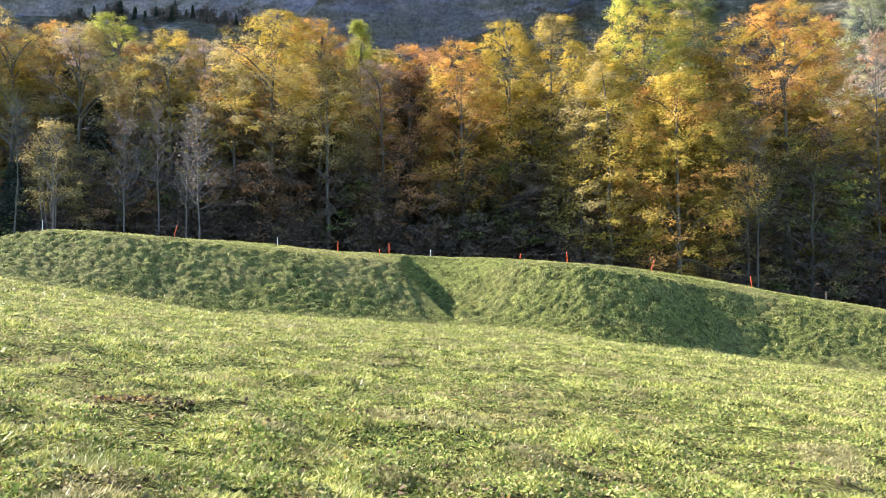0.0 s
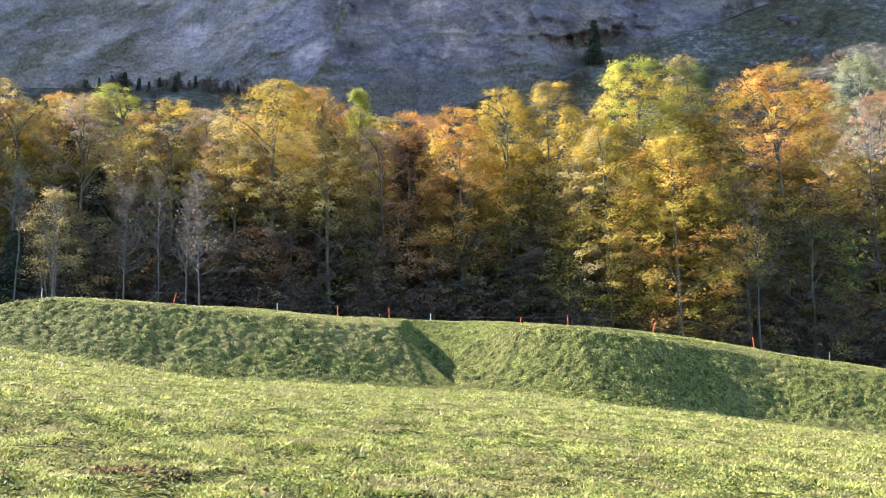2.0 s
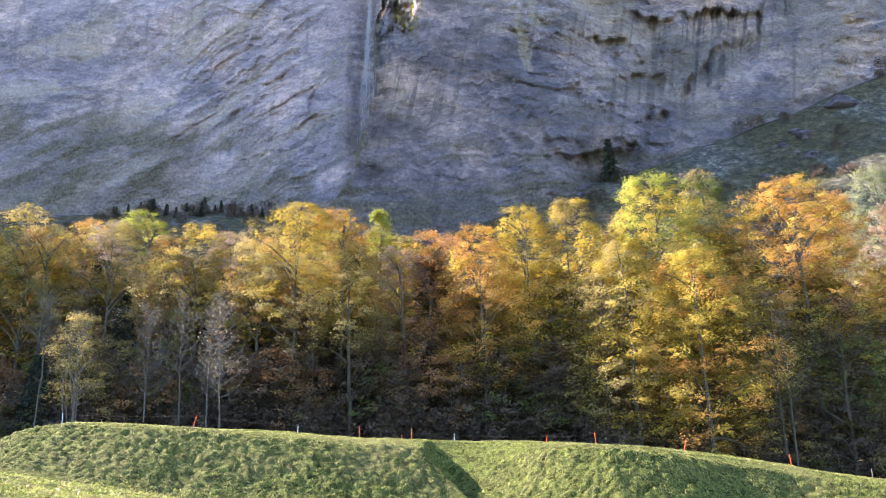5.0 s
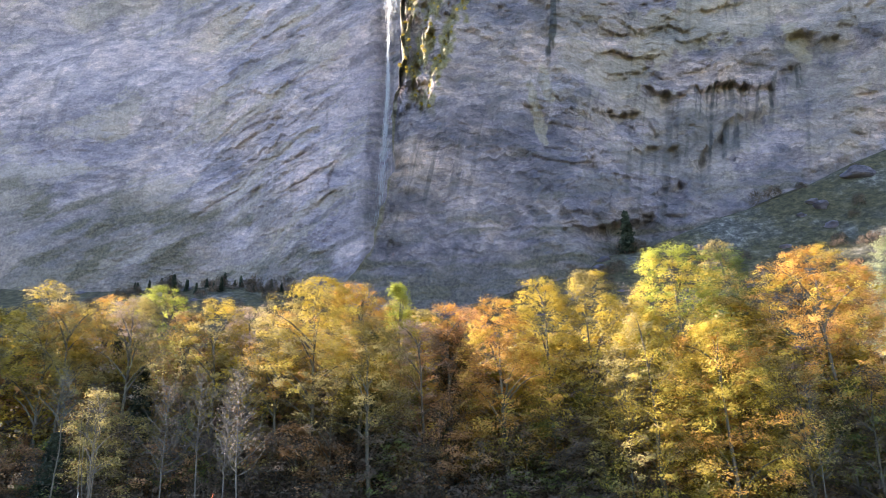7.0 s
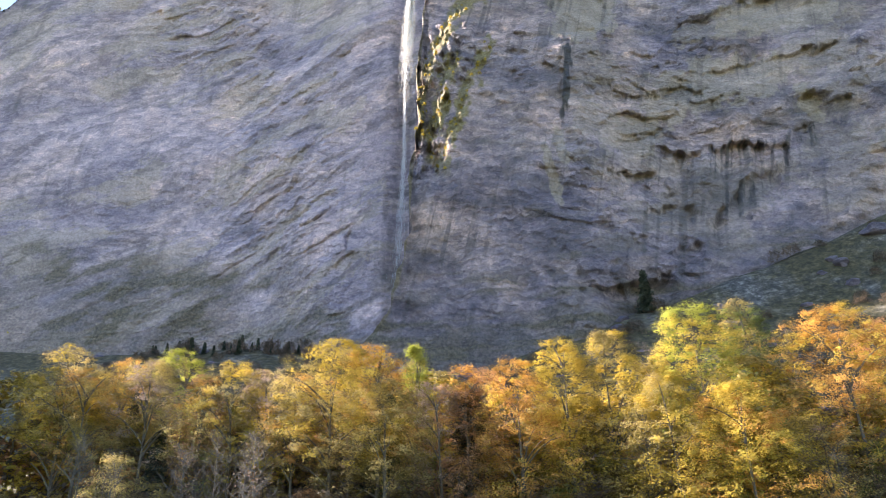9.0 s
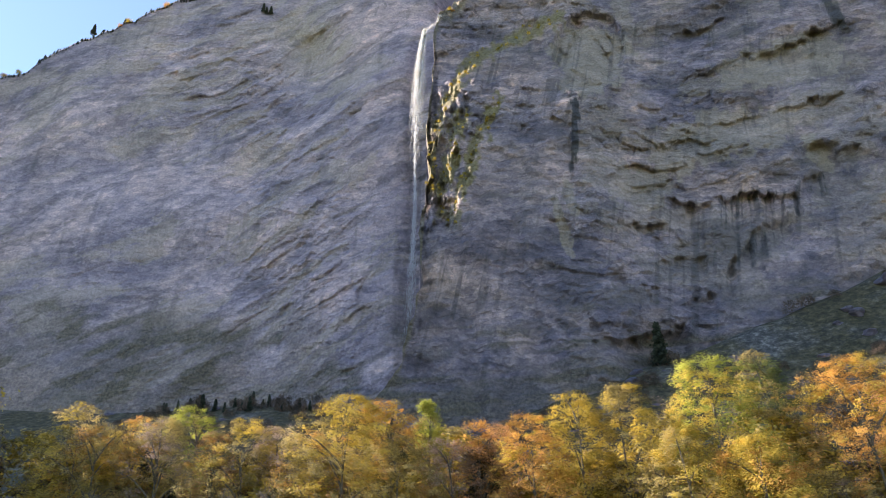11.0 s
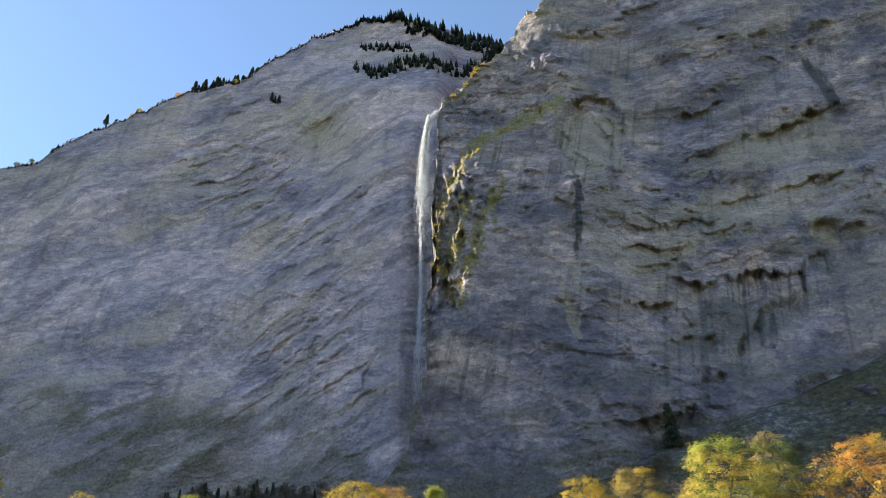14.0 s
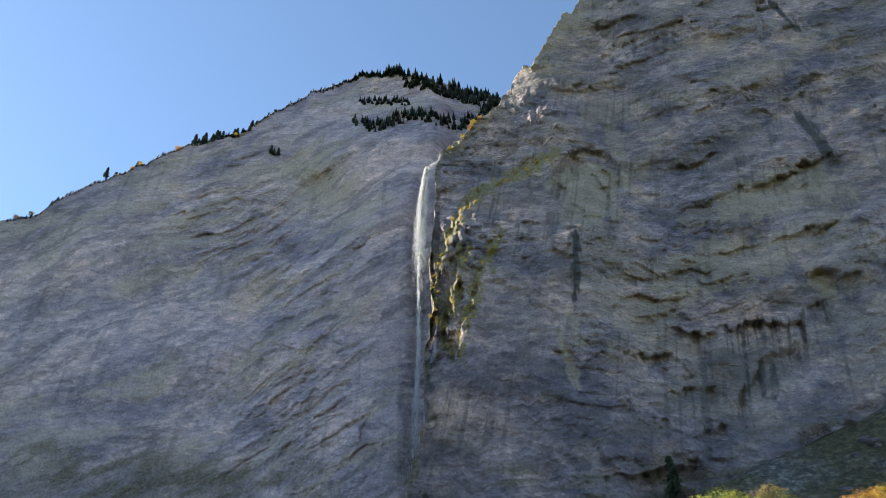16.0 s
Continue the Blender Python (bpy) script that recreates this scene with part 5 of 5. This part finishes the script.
tops = [stake(-31.3, 61.6, 1.02, 0.0, WHITE_PLASTIC, "white_stake"),
        stake(-20.9, 61.2, 0.98, 0.26, ORANGE_PLASTIC, "orange_stake"),
        stake(-13.0, 62.0, 0.62, 0.0, WHITE_PLASTIC, "white_stake"),
        stake(-8.2, 61.6, 0.85, 0.0, ORANGE_PLASTIC, "orange_stake"),
        stake(-1.0, 63.5, 0.62, 0.0, WHITE_PLASTIC, "white_stake"),
        stake(6.2, 63.5, 0.5, 0.04, ORANGE_PLASTIC, "orange_stake"),
        stake(9.7, 61.6, 0.85, -0.04, ORANGE_PLASTIC, "orange_stake"),
        stake(16.2, 61.4, 0.88, 0.2, ORANGE_PLASTIC, "orange_stake"),
        stake(23.9, 61.2, 0.88, -0.08, ORANGE_PLASTIC, "orange_stake"),
        stake(29.8, 61.5, 0.7, 0.0, WOOD_GREY, "wooden_stake"),
        stake(36.5, 62.0, 0.9, 0.0, ORANGE_PLASTIC, "orange_stake")]
stake(-4.33, 63.5, 0.92, 0.0, ORANGE_PLASTIC, "orange_stake")
stake(-5.3, 66.0, 0.45, 0.0, ORANGE_PLASTIC, "orange_stake")
for a, b in zip(tops[:-1], tops[1:]):
    for low in (0.0,):
        u = np.linspace(0, 1, 9)[:, None]
        line = np.array(a) + (np.array(b) - np.array(a)) * u - np.array([0, 0, 1]) * (low + 0.12 * np.sin(np.pi * u))
        v, f = tube(line, np.full(9, 0.006), 4)
        part("wire", mesh_from("wire", v, f, [WIRE]), fence)


# ---- rocks on the scree ----
def boulder(name, label, x, y, size, seed):
    bm = bmesh.new()
    bmesh.ops.create_icosphere(bm, subdivisions=3, radius=size)
    for v in bm.verts:
        n = noise.noise(v.co / size * 1.3 + Vector((seed * 7.1, 0, 0)))
        v.co *= 1 + 0.45 * n
        v.co.z *= 0.62
        v.co.x *= 1.25
    me = bpy.data.meshes.new(name)
    bm.to_mesh(me)
    bm.free()
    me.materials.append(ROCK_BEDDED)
    for key in ("pale", "wet", "moss", "dark_cover", "tone"):
        me.attributes.new(key, 'FLOAT', 'POINT')
    ob = tagged(new(name, me), label, "boulder", "boulders")
    ob.location = (x, y, float(ground_height(x, y)) + size * 0.12)
    return ob


rocks = [boulder("boulder", "grey limestone boulder on the dark scree slope", 140, 268, 4.2, 1), boulder("boulder", "small grey boulder on the scree", 120, 265, 1.6, 2), boulder("boulder", "angular grey boulder on the scree", -10, 262, 1.8, 3)]
for k in range(70):
    depth = 215 + 62 * rng.uniform()
    placed_copy(rocks[1 + k % 2], depth * math.tan(radians(-30 + 62 * rng.uniform())), depth, rng.uniform(0, 360), rng.uniform(0.4, 1.5))


# ---- grass ----
def blades(xy, length, width, lean, rng, sink=0.01):
    """Single curved blades: a narrow base that bends over to a point."""
    n = len(xy)
    z = ground_height(xy[:, 0], xy[:, 1])
    ang = rng.uniform(0, 6.283, n)
    side = np.stack([np.cos(ang), np.sin(ang), 0 * ang], 1) * width[:, None]
    root = np.column_stack([xy, z - sink])
    bend = np.stack([rng.normal(0, 1, n), rng.normal(0, 1, n), 0 * ang], 1) * lean[:, None]
    tip = root + bend + np.stack([0 * ang, 0 * ang, length], 1)
    v = np.stack([root - side, root + side, tip], 1).reshape(-1, 3)
    return v, np.arange(3 * n).reshape(n, 3)


rng = np.random.default_rng(5)


def meadow_points(n, near, far):
    r = near * (far / near) ** rng.uniform(0, 1, n)
    a = np.radians(rng.uniform(-33, 33, n))
    return np.stack([r * np.sin(a), r * np.cos(a)], 1), r


pts, r = meadow_points(460000, 4.0, 56.0)
tuft = fbm(pts[:, 0] / 0.42, pts[:, 1] / 0.42, 0, 2, 61) * 0.7 + fbm(pts[:, 0] / 1.6, pts[:, 1] / 1.6, 0, 2, 67) * 0.3
keep = (pts[:, 1] < 51.3) & (tuft > np.where(r < 24, 0.415, 0.36) + 0.08 * rng.uniform(-1, 1, len(r)))
pts, r, tuft = pts[keep], r[keep], tuft[keep]
grow = 0.3 + 4.2 * np.clip(tuft - 0.38, 0, 0.4)
length = rng.uniform(0.022, 0.05, len(r)) * grow * (1 + r / 26)
v, f = blades(pts, length, rng.uniform(0.004, 0.008, len(r)) * (1 + r / 9), length * rng.uniform(0.5, 1.3, len(r)), rng)
tagged(new("meadow_grass", mesh_from("meadow_grass", v, f, [GRASS])), "short grazed meadow grass, bright green in the sun", "grass", kind="stuff")

# rough tufts on the face of the bank
n = 24000
tx, ty = rng.uniform(-37, 37, n), 50.4 + 7.2 * rng.uniform(0, 1, n) ** 1.1
gd = tx - 2.6 - (50.5 - ty) * 0.52
ok = ~((gd > -1.6) & (gd < 0.3) & (rng.uniform(0, 1, n) < 0.75))
tx, ty = tx[ok], ty[ok]
per = 8
size = np.repeat(rng.uniform(0.5, 1.3, len(tx)), per)
ang = rng.uniform(0, 2 * np.pi, len(size))
reach = rng.uniform(0.05, 0.12, len(size)) * size
heart = np.stack([np.repeat(tx, per), np.repeat(ty, per)], 1)
away = np.stack([np.cos(ang) * 1.25, np.sin(ang) * 0.7 - 0.12], 1)
across = np.stack([-np.sin(ang), np.cos(ang)], 1) * (rng.uniform(0.01, 0.026, len(size)) * size)[:, None]
zg = ground_height(heart[:, 0], heart[:, 1])
high = rng.uniform(0.02, 0.075, len(size)) * size
tip = heart + away * reach[:, None]
shoulder = heart + away * (0.25 * reach)[:, None]
# long blades that hang outwards all round from the top of each tussock
v = np.stack([np.column_stack([shoulder - across, zg + high]), np.column_stack([shoulder + across, zg + high]),
              np.column_stack([tip, ground_height(tip[:, 0], tip[:, 1]) + rng.uniform(-0.02, 0.06, len(size))])], 1).reshape(-1, 3)
f = np.arange(3 * len(size)).reshape(-1, 3)
tagged(new("bank_grass", mesh_from("bank_grass", v, f, [TUFT])), "coarse tussocky grass on the steep bank", "grass", kind="stuff")

# thin fringe along the crest and terrace
xy = np.stack([rng.uniform(-37, 40, 60000), 55.6 + 16 * rng.uniform(0, 1, 60000) ** 1.8], 1)
length = rng.uniform(0.03, 0.1, len(xy))
v, f = blades(xy, length, rng.uniform(0.012, 0.03, len(xy)), length * 0.6, rng)
tagged(new("terrace_grass", mesh_from("terrace_grass", v, f, [GRASS])), "sunlit grass on the crest of the bank", "grass", kind="stuff")

# broad-leaved herbs and fallen leaves in the meadow
pts, r = meadow_points(170000, 4.2, 54.0)
patchy = fbm(pts[:, 0] / 0.35, pts[:, 1] / 0.35, 5, 3, 63)
keep = (patchy > 0.44) & (pts[:, 1] < 51.3)
pts, r, patchy = pts[keep], r[keep], patchy[keep]
c = np.column_stack([pts, ground_height(pts[:, 0], pts[:, 1]) + rng.uniform(0.01, 0.03, len(r)) + 0.25 * (patchy - 0.44)])
v, f = leaf_blades(c, rng.uniform(0.007, 0.021, len(r)) * (1 + r / 16), rng, 0.3)
tagged(new("meadow_herbs", mesh_from("meadow_herbs", v, f, [HERB])), "broad clover and dandelion leaves between the grass", "herbs", kind="stuff")
pts, r = meadow_points(4200, 4.2, 34.0)
c = np.column_stack([pts, ground_height(pts[:, 0], pts[:, 1]) + rng.uniform(0.02, 0.05, len(r))])
pile = np.stack([rng.uniform(-4.1, -2.9, 420), rng.normal(9.0, 0.1, 420)], 1)
pile[:, 1] += (pile[:, 0] + 3.5) * 0.25
c = np.concatenate([c, np.column_stack([pile, ground_height(pile[:, 0], pile[:, 1]) + rng.uniform(0.02, 0.1, 420)])])
v, f = leaf_blades(c, rng.uniform(0.015, 0.045, len(c)), rng, 0.6)
tagged(new("fallen_leaves", mesh_from("fallen_leaves", v, f, [DEAD])), "scattered dry brown and yellow fallen leaves on the grass", "leaves", kind="stuff")
